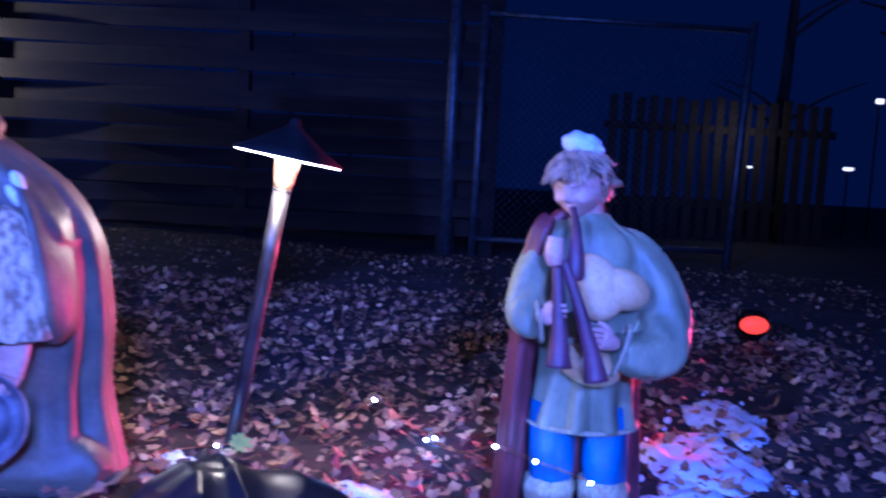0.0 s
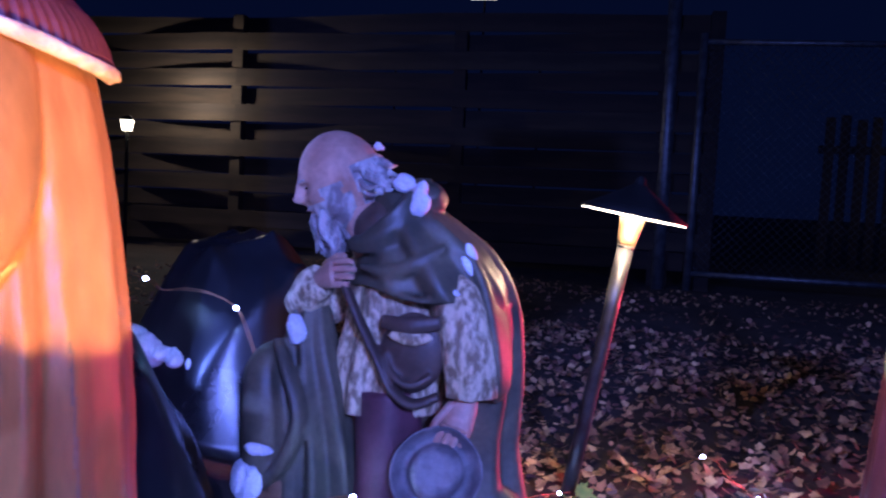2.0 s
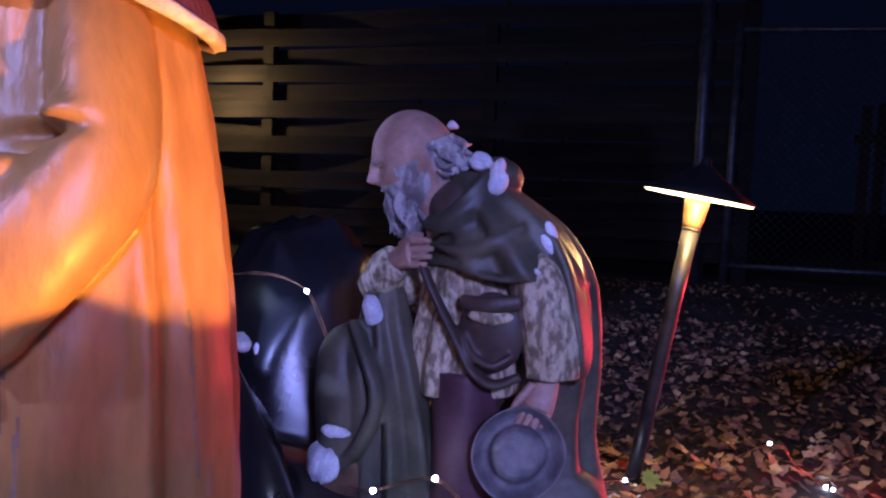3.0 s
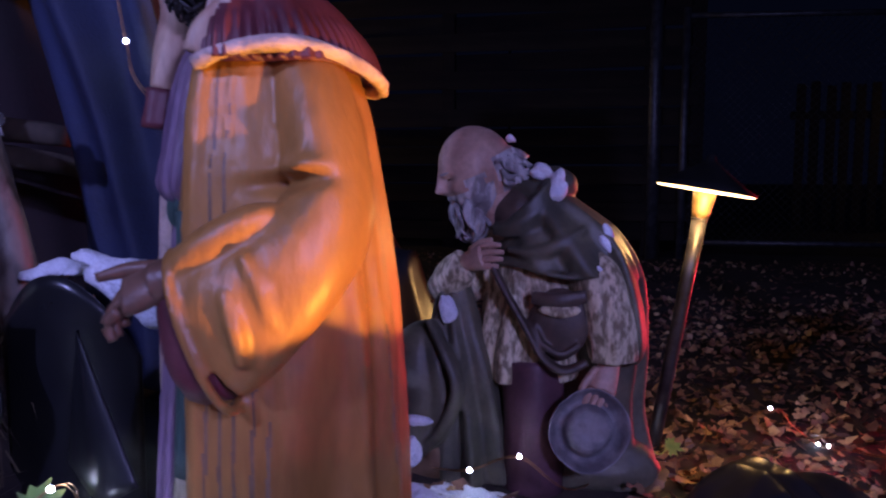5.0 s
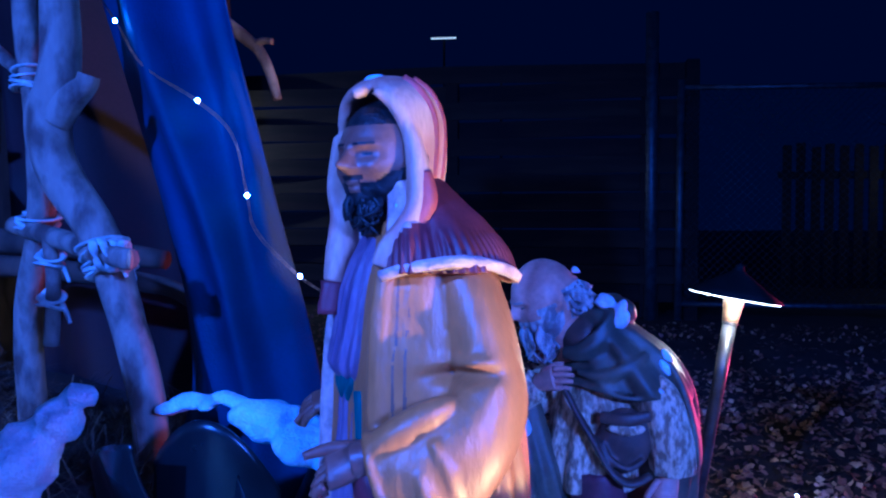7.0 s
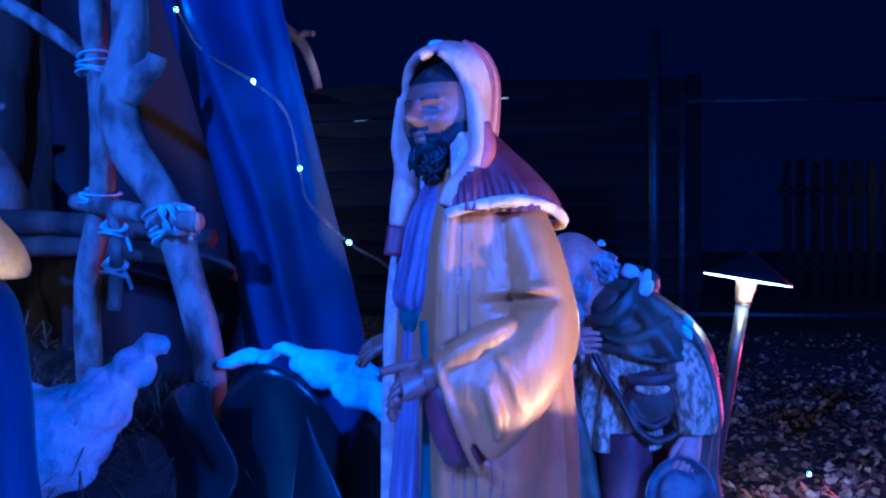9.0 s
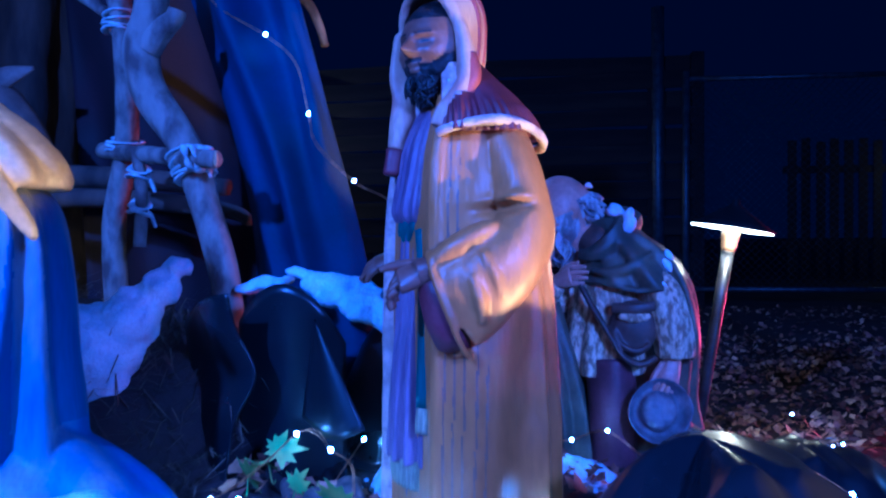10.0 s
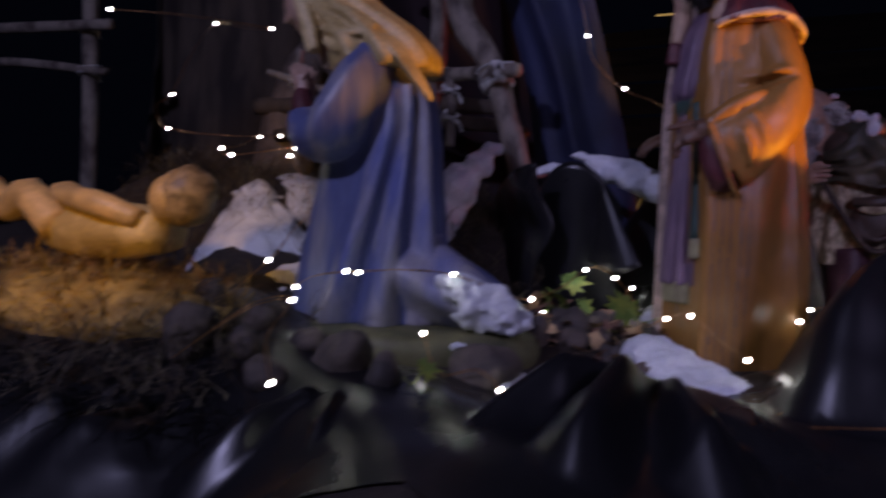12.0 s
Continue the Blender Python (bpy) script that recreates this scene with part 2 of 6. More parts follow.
def box(bm, lo, hi, mat=0, turn=None, bevel=0.0):
    made = bmesh.ops.create_cube(bm, size=1)["verts"]
    mid = [(a + b) / 2 for a, b in zip(lo, hi)]
    m = Matrix.Translation(mid) @ (turn or Matrix()) @ Matrix.Diagonal([b - a for a, b in zip(lo, hi)] + [1])
    bmesh.ops.transform(bm, matrix=m, verts=made)
    fs = {f for v in made for f in v.link_faces}
    for f in fs:
        f.material_index = mat
    if bevel:
        bmesh.ops.bevel(bm, geom=list({e for v in made for e in v.link_edges}), offset=bevel, segments=2, affect="EDGES")
    return made


def fuse(bm, mat, voxel=0.003, soften=4, after=None):
    """Melts all closed shapes of one colour in bm into one smooth carved skin."""
    faces = [f for f in bm.faces if f.material_index == mat]
    verts = sorted({v for f in faces for v in f.verts}, key=lambda v: v.index)
    bm.verts.index_update()
    at = {v: i for i, v in enumerate(verts)}
    raw = bpy.data.meshes.new("carving")
    raw.from_pydata([v.co[:] for v in verts], [], [[at[v] for v in f.verts] for f in faces])
    block = new("carving", raw)
    melt = block.modifiers.new("melt", "REMESH")
    melt.mode, melt.voxel_size = "VOXEL", voxel
    soft = block.modifiers.new("soft", "SMOOTH")
    soft.factor, soft.iterations = 0.5, soften
    deps = bpy.context.evaluated_depsgraph_get()
    deps.update()
    done = block.evaluated_get(deps)
    me = done.to_mesh()
    bmesh.ops.delete(bm, geom=faces, context="FACES")
    bmesh.ops.delete(bm, geom=[v for v in bm.verts if not v.link_faces], context="VERTS")
    co = np.empty(len(me.vertices) * 3)
    me.vertices.foreach_get("co", co)
    made = [bm.verts.new(c) for c in co.reshape(-1, 3)]
    for poly in me.polygons:
        f = bm.faces.new([made[i] for i in poly.vertices])
        f.smooth, f.material_index = True, mat
        if after:
            after(f)
    done.to_mesh_clear()
    bpy.data.objects.remove(block)
    bpy.data.meshes.remove(raw)


def statue(name, bm, mats, label):
    return tagged(part(name, bm, [M[m] for m in mats]), label, "statue")


# ---- ground ----
HEIGHTS = [
    (-0.82, 0.36, 0.02), (-0.95, 0.15, -0.03), (-0.63, 0.95, 0.0), (-0.385, 1.39, -0.12), (-0.22, 1.95, -0.14), (-0.4, 1.7, -0.15), (0.26, 1.3, -0.20),
    (1.06, 2.43, -0.07), (0.62, 1.5, -0.14), (-1.3, 0.2, -0.01), (-1.35, 0.72, 0.28), (-1.40, 0.50, 0.30), (-1.42, 0.40, 0.20), (-1.42, 0.32, 0.06), (-1.22, 0.44, 0.02), (-1.10, 0.50, 0.02), (-1.30, 0.38, 0.02), (-1.30, 0.53, 0.36), (-1.55, 0.45, 0.16), (-1.9, 1.0, 0.30), (-1.85, 0.55, 0.36), (-2.2, 0.6, 0.38), (-2.1, 0.3, -0.02), (-3.0, 3.0, -0.1),
    (0.0, 6.0, -0.12), (2.5, 6.0, -0.12), (-3.5, 6.0, -0.05), (-0.6, -0.5, -0.16), (0.3, 0.2, -0.2), (-1.5, -0.4, -0.16), (-0.3, 0.5, -0.08), (-1.05, 1.2, 0.02), (3, 3, -.1), (-1.0, 2.0, -.1),
]


def height(x, y):
    w = s = 0.0
    for a, b, c in HEIGHTS:
        k = 1 / ((x - a) ** 2 + (y - b) ** 2 + 0.012) ** 1.6
        w, s = w + k, s + k * c
    h = s / w
    near = max(0.0, 1 - max(0, math.hypot(x + 0.5, y - 2) - 5) / 6)
    return h * near - 0.12 * (1 - near) + 0.02 * noise.noise(Vector((x * 2.3, y * 2.3, 0))) + 0.008 * noise.noise(Vector((x * 9, y * 9, 3)))


def build_ground():
    xs = sorted(set([-400, -120, -40, -20, -12, -8] + list(np.arange(-5.5, 4.01, 0.1).round(3)) + list(np.arange(-2.6, 1.3, 0.04).round(3)) + [5.5, 8, 12, 20, 40, 120, 400]))
    ys = sorted(set([-400, -120, -40, -12, -5] + list(np.arange(-2, 7.5, 0.1).round(3)) + list(np.arange(-0.6, 3.0, 0.04).round(3)) + [9, 12, 20, 40, 120, 400]))
    bm = bmesh.new()
    grid = [[bm.verts.new((x, y, height(x, y))) for x in xs] for y in ys]
    skin_rings(bm, grid, 0, False)
    bmesh.ops.recalc_face_normals(bm, faces=bm.faces)
    return tagged(part("ground", bm, M["soil"]), "dark soil sloping gently, littered with dead leaves", "ground", kind="structure")


build_ground()


def leaf_shape(bm, centre, size, yaw, tilt, curl, lobes=3, mat=0):
    """A lobed leaf with a curled blade."""
    rot = Euler((tilt[0], tilt[1], yaw)).to_matrix()
    n = 10 if lobes == 3 else 20
    rim = []
    for i in range(n):
        a = 2 * math.pi * i / n
        r = (1.0, 0.66, 0.92, 0.58, 0.80)[i % 5] if lobes == 3 else (1.0, 0.62, 0.85, 0.5)[i % 4]
        r *= 0.72 + 0.28 * math.cos(a)
        p = Vector((math.cos(a) * r * size, math.sin(a) * r * size * 0.9, curl * size * (r * r) * (0.4 + 0.6 * math.cos(2 * a))))
        rim.append(bm.verts.new(Vector(centre) + rot @ p))
    c = bm.verts.new(Vector(centre))
    for i in range(n):
        f = bm.faces.new((c, rim[i], rim[(i + 1) % n]))
        f.smooth, f.material_index = True, mat


def build_litter():
    rng = random.Random(4)
    verts, faces = [], []
    bm = bmesh.new()
    for k in range(13500):
        if k < 10500:
            x, y = rng.uniform(-1.5, 1.3), 0.6 + 2.6 * rng.random() ** 1.2
        else:
            x, y = rng.uniform(-3.2, 2.6), rng.uniform(2.0, 5.2)
        if k % 90 == 0:
            x, y = rng.uniform(-1.18, -0.9), rng.uniform(0.22, 0.5)
        elif x < -0.75 and y < 1.2 or (x + .63) ** 2 + (y - .95) ** 2 < 0.03:
            continue
        s = rng.uniform(0.010, 0.027)
        leaf_shape(bm, (x, y, height(x, y) + rng.uniform(0.004, 0.028)), s, rng.uniform(0, 6.3), (rng.gauss(0, 0.4), rng.gauss(0, 0.4)), rng.uniform(-0.3, 0.6))
    tagged(part("leaf_litter", bm, M["leaf"]), "brown and tan dead oak leaves lying over the soil", "leaves", kind="stuff")


build_litter()


# ---- fence, gate and distance ----
def build_fence():
    root = thing("wooden_fence", "weathered basket-weave wooden fence with gaps between boards", "fence", kind="structure")
    y0, pitch, bay = 5.72, 0.147, 1.9
    cube = bmesh.new()
    box(cube, (-0.05, -0.045, 0), (0.05, 0.045, 2.05), bevel=0.006)
    post = part("post", cube, M["fence"], root)
    post.location = (-3.45 - 2 * bay, y0, -0.12)
    for k in range(-1, 3):
        p = new("post", post.data)
        p.parent, p.location = root, (-3.45 + k * bay, y0, -0.12)
    meshes = []
    for way in (1, -1):
        bm = bmesh.new()
        rings = []
        for i in range(17):
            u = i / 16
            x, y = bay * u, way * 0.055 * math.cos(math.pi * u)
            rings.append([bm.verts.new((x, y + a, b)) for a, b in ((-0.008, 0), (0.008, 0), (0.008, 0.139), (-0.008, 0.139))])
        skin_rings(bm, rings)
        for f in bm.faces:
            f.smooth = False
        bm.normal_update()
        me = bpy.data.meshes.new("board")
        bm.to_mesh(me)
        bm.free()
        me.materials.append(M["fence"])
        meshes.append(me)
    rng = random.Random(9)
    for k in range(-2, 2):
        for j in range(13):
            b = new("board", meshes[(j + k) % 2])
            b.parent = root
            b.location = (-3.45 + k * bay, y0, 0.02 + j * pitch)
            b.rotation_euler = (0, rng.uniform(-0.004, 0.004), 0)
    # the dark run of boards between the woven part and the gate
    bm = bmesh.new()
    box(bm, (0, -0.009, 0), (0.142, 0.009, 1.85), bevel=0.003)
    flat = part("board", bm, M["fence"], root)
    flat.location = (-0.04, y0, -0.1)
    return root


build_fence()


def build_gate():
    root = thing("chain_link_gate", "tall galvanised steel chain-link gate between round posts", "gate")
    y = 5.64
    for name, a, b, r in (
        ("post", (0.245, y, -0.15), (0.255, y, 1.76), 0.030), ("post", (2.19, y, -0.15), (2.25, y, 1.74), 0.030), ("top_rail", (0.255, y, 1.70), (2.24, y, 1.675), 0.021),
        ("bottom_rail", (0.25, y, 0.02), (2.2, y, 0.02), 0.021), ("post", (0.04, y + 0.05, -0.15), (0.04, y + 0.05, 2.3), 0.05)):
        bm = bmesh.new()
        tube(bm, [(*a, r), (*b, r)], seg=12, steps=2, up=(0, 1, 0))
        part(name, bm, M["steel"], root)
    bm = bmesh.new()
    step, w, h = 0.06, 1.95, 1.66
    for sgn in (1, -1):
        k = -h
        while k < w:
            u0, u1 = max(0, -k), min(h, w - k)
            if u1 > u0:
                x0, x1 = (k + u0, k + u1)
                z0, z1 = (u0, u1) if sgn > 0 else (h - u0, h - u1)
                tube(bm, [(0.26 + x0, y + 0.012 * sgn, 0.03 + z0, 0.0016), (0.26 + x1, y + 0.012 * sgn, 0.03 + z1, 0.0016)], seg=4, steps=1, up=(0, 1, 0))
            k += step
    part("wire_mesh", bm, M["steel"], root)


build_gate()


def build_far():
    # pale slats of a neighbour's fence, lit by a warm point added beside them
    root = thing("slat_fence", "pale vertical fence slats far behind the gate", "fence")
    rng = random.Random(2)
    bm = bmesh.new()
    box(bm, (-0.05, -0.012, 0), (0.05, 0.012, 1.7), bevel=0.004)
    first = part("slat", bm, M["fence"], root)
    first.location = (2.0, 9.0, -0.1)
    for k in range(16):
        s = new("slat", first.data)
        s.parent, s.location = root, (2.16 + 0.16 * k, 9.0 + rng.uniform(-0.02, 0.02), -0.1 + rng.uniform(-0.03, 0.03))
    for z in (0.3, 1.2):
        bm = bmesh.new()
        box(bm, (1.9, 9.014, z), (4.7, 9.05, z + 0.09), bevel=0.004)
        part("rail", bm, M["fence"], root)
    for x, y, z, w, h in ((6.1, 12, 1.05, 0.10, 0.05), (6.5, 12, 1.0, 0.16, 0.05), (4.9, 12, 0.95, 0.12, 0.03), (5.6, 11, 0.6, 0.05, 0.03), (6.9, 12, 2.1, 0.12, 0.08)):
        far = thing("distant_light", "small warm lamp glowing far off in the dark", "lamp", "distant lights")
        bm = bmesh.new()
        tube(bm, [(x, y + 0.02, -0.25, 0.015), (x, y + 0.02, z, 0.015)], seg=6, steps=1, up=(0, 1, 0))
        part("stake", bm, M["bronze"], far)
        bm = bmesh.new()
        box(bm, (x - w / 2, y - 0.02, z - h / 2), (x + w / 2, y + 0.02, z + h / 2), bevel=0.008)
        part("glass", bm, M["farlamp"], far)
    # slits of light from beyond the fence; the poles are added to carry them
    for x, z, w in ((-1.78, 3.49, 0.22), (-4.6, 3.1, 0.30), (-2.9, 4.3, 0.5)):
        far = thing("distant_light", "narrow slit of warm light far off, held up by an added dark pole", "lamp", "distant lights")
        bm = bmesh.new()
        tube(bm, [(x, 14.05, -0.25, 0.03), (x, 14.05, z, 0.02)], seg=6, steps=1, up=(0, 1, 0))
        part("pole", bm, M["bronze"], far)
        bm = bmesh.new()
        box(bm, (x - w / 2, 13.96, z - 0.012), (x + w / 2, 14.01, z + 0.012), bevel=0.004)
        part("glass", bm, M["farlamp"], far)
    for x, y, r, lean in ((5.4, 8.6, 0.11, 0.10), (6.3, 9.4, 0.16, -0.06), (4.6, 10.5, 0.09, 0.05)):
        tree = thing("bare_tree", "bare dark tree with thin limbs", "tree", "bare trees")
        bm = bmesh.new()
        tube(bm, [(x, y, -0.2, r * 1.3), (x + lean, y, 1.2, r), (x + 2.4 * lean, y, 2.8, r * 0.7), (x + 3 * lean, y, 4.6, r * 0.35)], rough=0.15, seg=12)
        part("trunk", bm, M["trunk"], tree)
        rr = random.Random(int(x * 10))
        for k in range(9):
            z = rr.uniform(1.2, 4.0)
            a, ln = rr.uniform(0, 6.3), rr.uniform(0.7, 1.5)
            bx = x + lean * (0.3 + 0.7 * z)
            bm = bmesh.new()
            tube(bm, [(bx, y, z, r * 0.35), (bx + 0.45 * ln * math.cos(a), y + 0.45 * ln * math.sin(a), z + 0.35 * ln, r * 0.22), (bx + ln * math.cos(a), y + ln * math.sin(a), z + 0.6 * ln, r * 0.08)], seg=6, rough=0.2)
            part("limb", bm, M["trunk"], tree)


build_far()


def build_near_tree():
    tree = thing("tree_trunk", "broad dark furrowed tree trunk behind the group", "tree")
    bm = bmesh.new()
    rings = []
    for i in range(40):
        z = -0.1 + i * 0.075
        ring = []
        for k in range(72):
            a = 2 * math.pi * k / 72
            r = 0.40 + 0.16 * math.exp(-(z + 0.1) * 2.6)
            r *= 1 + 0.09 * abs(math.sin(9 * a + 1.2 * math.sin(z * 2) + 2 * noise.noise(Vector((math.cos(a) * 2, math.sin(a) * 2, z * 1.5))))) + 0.05 * noise.noise(Vector((math.cos(a) * 5, math.sin(a) * 5, z * 6)))
            ring.append(bm.verts.new((-2.8 + r * math.cos(a), 1.7 + r * math.sin(a), z + height(-2.8, 1.7))))
        rings.append(ring)
    skin_rings(bm, rings)
    part("trunk", bm, M["trunk"], tree)


build_near_tree()


# ---- path light ----
def build_path_light():
    root = thing("path_light", "leaning dark metal path light with a wide round hat, lit", "path light")
    base, top = Vector((-0.386, 1.39, -0.13)), Vector((-0.2905, 1.392, 0.452))
    axis = (top - base).normalized()
    m = Matrix.Translation(base) @ axis.to_track_quat("Z", "Y").to_matrix().to_4x4()
    ln = (top - base).length

    def turned(name, profile, mat, label=""):
        bm = bmesh.new()
        rings = [[bm.verts.new((r * math.cos(2 * math.pi * k / 40), r * math.sin(2 * math.pi * k / 40), z)) for k in range(40)] for r, z in profile]
        skin_rings(bm, rings)
        ob = part(name, bm, mat, root, label)
        ob.matrix_world = m
        return ob

    turned("flange", [(0.030, 0.0), (0.030, 0.010), (0.024, 0.016), (0.016, 0.022), (0.016, 0.03)], M["bronze"])
    turned("pole", [(0.0145, 0.02), (0.0145, 0.2), (0.0145, 0.4), (0.0155, ln - 0.062)], M["pole"])
    turned("collar_ring", [(0.0165, ln - 0.062), (0.0175, ln - 0.060), (0.0165, ln - 0.057)], M["black"])
    turned("neck", [(0.0165, ln - 0.057), (0.0185, ln - 0.045), (0.0215, ln - 0.02), (0.0235, ln - 0.003)], M["neck"], "pale flared metal neck")
    turned("diffuser", [(0.0225, ln - 0.002), (0.098, ln - 0.001), (0.098, ln + 0.002), (0.0225, ln + 0.002)], M["glow"], "glowing warm underside of the hat")
    turned("hat", [(0.101, ln + 0.001), (0.103, ln + 0.004), (0.07, ln + 0.022), (0.035, ln + 0.045), (0.016, ln + 0.058), (0.010, ln + 0.064), (0.010, ln + 0.070), (0.004, ln + 0.077)], M["bronze"])


build_path_light()


def build_floodlight():
    root = thing("floodlight", "small garden floodlight glowing bright red on the ground", "floodlight")
    c = Vector((1.06, 2.43, 0.01))
    bm = bmesh.new()
    tube(bm, [(c.x, c.y + 0.03, height(c.x, c.y + 0.03) - 0.02, 0.007), (c.x, c.y + 0.02, c.z - 0.01, 0.007)], seg=8, up=(0, 1, 0))
    part("stake", bm, M["bronze"], root)
    bm = bmesh.new()
    tube(bm, [(c.x, c.y + 0.075, c.z, 0.02), (c.x, c.y + 0.05, c.z, 0.045), (c.x - 0.004, c.y, c.z, 0.050)], seg=24, steps=1)
    part("housing", bm, M["bronze"], root)
    bm = bmesh.new()
    blob(bm, (c.x - 0.008, c.y - 0.010, c.z), (0.048, 0.020, 0.030))
    part("lens", bm, M["redlens"], root, "bright red glowing lens")


build_floodlight()


def build_fence_lamp():
    root = thing("fence_lamp", "little warm lantern lit on a stake before the fence", "lamp")
    x, y, z = -3.46, 4.26, 0.86
    bm = bmesh.new()
    tube(bm, [(x, y, -0.15, 0.012), (x, y, z - 0.05, 0.012)], seg=8, up=(0, 1, 0))
    part("stake", bm, M["bronze"], root)
    bm = bmesh.new()
    tube(bm, [(x, y, z - 0.035, 0.030), (x, y, z + 0.03, 0.042)], seg=12, steps=2, up=(0, 1, 0))
    part("glass", bm, M["fencelamp"], root, "glowing yellow glass")
    bm = bmesh.new()
    tube(bm, [(x, y, z + 0.03, 0.052), (x, y, z + 0.045, 0.04), (x, y, z + 0.06, 0.012)], seg=12, steps=2, up=(0, 1, 0))
    part("cap", bm, M["bronze"], root)


build_fence_lamp()


# ---- statues ----
def drape(bm, rows, mat=0, folds=(), seg=120, steps=6, start=None, end=None, paint=None, comb=None):
    """A sculpted garment: rows of (x, y, z, half width, half depth), and folds that run up it: (angle below, angle above, z below, z above,
    width in degrees, height below, height above), grooves where the height is negative. comb: (count, depth, z below, z above) of fine ribs."""
    rings, zs = [], []
    n = seg if start is None else seg + 1
    angles = [(360 * i / seg if start is None else start + (end - start) * i / seg) for i in range(n)]
    for x, y, z, rx, ry in spline([tuple(r) for r in rows], steps):
        ring = []
        for a in angles:
            off = 0.0
            for a0, a1, z0, z1, w, h0, h1 in folds:
                u = (z - z0) / (z1 - z0)
                if -0.3 < u < 1.3:
                    c = min(max(u, 0), 1)
                    da = (a - a0 - (a1 - a0) * c + 180) % 360 - 180
                    if abs(da) < 3 * w:
                        fade = 1 - max(0, -u, u - 1) / 0.3
                        off += (h0 + (h1 - h0) * c) * math.exp(-(da / w) ** 2) * fade
            if comb and comb[2] < z < comb[3]:
                off += comb[1] * math.sin(comb[0] * radians(a) + 2 * math.sin(3 * radians(a)))
            th = radians(a)
            off += 0.0016 * noise.noise(Vector((x + rx * math.cos(th), y + ry * math.sin(th), z)) * 28)
            ring.append(bm.verts.new((x + (rx + off) * math.cos(th), y + (ry + off) * math.sin(th), z)))
        rings.append(ring)
        zs.append(z)
    faces = skin_rings(bm, rings, mat, True, True)
    if paint:
        wide = n
        for k, f in enumerate(faces[:wide * (len(rings) - 1)]):
            j, i = divmod(k, wide)
            got = paint(angles[i] % 360, zs[j])
            if got is not None:
                f.material_index = got
    return faces


def head(bm, m, s, skin, paint=None, extra=None, nose=1.0, young=0.0):
    """A carved head that looks along its own +x, s from its middle to its crown: brow, eyes, nose, cheeks, lips and chin.
    paint(y, z, ahead) picks a colour; extra(p, ahead) swells hair and beard."""
    def bump(y, z, y0, z0, sy, sz):
        return math.exp(-((y - y0) / sy) ** 2 - ((z - z0) / sz) ** 2)

    rows, na, ne = [], 104, 76
    for j in range(1, ne):
        el = -math.pi / 2 + math.pi * j / ne
        row = []
        for i in range(na):
            u = 2 * i / na - 1
            az = math.pi * math.copysign(abs(u) ** 1.45, u)
            d = Vector((math.cos(el) * math.cos(az), math.cos(el) * math.sin(az), math.sin(el)))
            p = Vector((d.x * 0.86, d.y * 0.74, d.z))
            low = max(0.0, -d.z)
            p.y *= 1 - 0.26 * low ** 1.4 * (1 - 0.5 * young)
            if d.x > 0:
                y, z, f = p.y, p.z, min(1, d.x * 1.8)
                ay = abs(y)
                h = 0.07 * bump(y, z, 0, 0.13, 0.075, 0.16) + nose * (0.20 * bump(y, z, 0, -0.07, 0.085, 0.11) + 0.06 * bump(y, z, 0, 0.04, 0.06, 0.12))
                h += 0.055 * bump(ay, z, 0.12, -0.11, 0.06, 0.05) * nose
                h -= 0.105 * bump(ay, z, 0.27, 0.11, 0.14, 0.085) * (1 - 0.5 * young)
                h += 0.055 * bump(ay, z, 0.27, 0.10, 0.095, 0.045) - 0.03 * bump(ay, z, 0.27, 0.07, 0.12, 0.018)
                h += 0.055 * bump(ay, z, 0.25, 0.25, 0.19, 0.055) * (1 - 0.6 * young)
                h += (0.05 + 0.05 * young) * bump(ay, z, 0.40, -0.16, 0.17, 0.17) - 0.03 * bump(ay, z, 0.30, -0.32, 0.10, 0.14) * (1 - young)
                h += 0.075 * bump(y, z, 0, -0.32, 0.15, 0.035) + 0.07 * bump(y, z, 0, -0.43, 0.12, 0.045) - 0.05 * bump(y, z, 0, -0.37, 0.17, 0.016)
                h += 0.10 * bump(y, z, 0, -0.68, 0.17, 0.14)
                p += Vector((1, 0.25 * math.copysign(min(1, ay * 3), y), 0)) * h * f
            h = 0.13 * bump(d.x, d.z, -0.02, -0.03, 0.10, 0.17) - 0.06 * bump(d.x, d.z, 0.0, -0.03, 0.04, 0.08)
            p.y += math.copysign(h, d.y) if abs(d.y) > 0.3 else 0
            if extra:
                p += d * extra(p, d.x)
            row.append((bm.verts.new(m @ (p * s)), p, d.x))
        rows.append(row)
    for j in range(len(rows) - 1):
        for i in range(na):
            q = [rows[j][i], rows[j][(i + 1) % na], rows[j + 1][(i + 1) % na], rows[j + 1][i]]
            f = bm.faces.new([v for v, p, a in q])
            f.smooth, f.material_index = True, skin
            if paint:
                got = paint(sum(p.y for v, p, a in q) / 4, sum(p.z for v, p, a in q) / 4, sum(a for v, p, a in q) / 4)
                if got is not None:
                    f.material_index = got
    for row, mid in ((rows[0], -1), (rows[-1], 1)):
        f = bm.faces.new([v for v, p, a in (reversed(row) if mid < 0 else row)])
        f.smooth, f.material_index = True, paint(0, mid, 0) if paint and paint(0, mid, 0) is not None else skin


def facing(at, way, pitch=0.0, roll=0.0):
    """A pose whose +x looks along a compass way (degrees from +x), pitched down."""
    return Matrix.Translation(at) @ Matrix.Rotation(radians(way), 4, "Z") @ Matrix.Rotation(radians(pitch), 4, "Y") @ Matrix.Rotation(radians(roll), 4, "X")


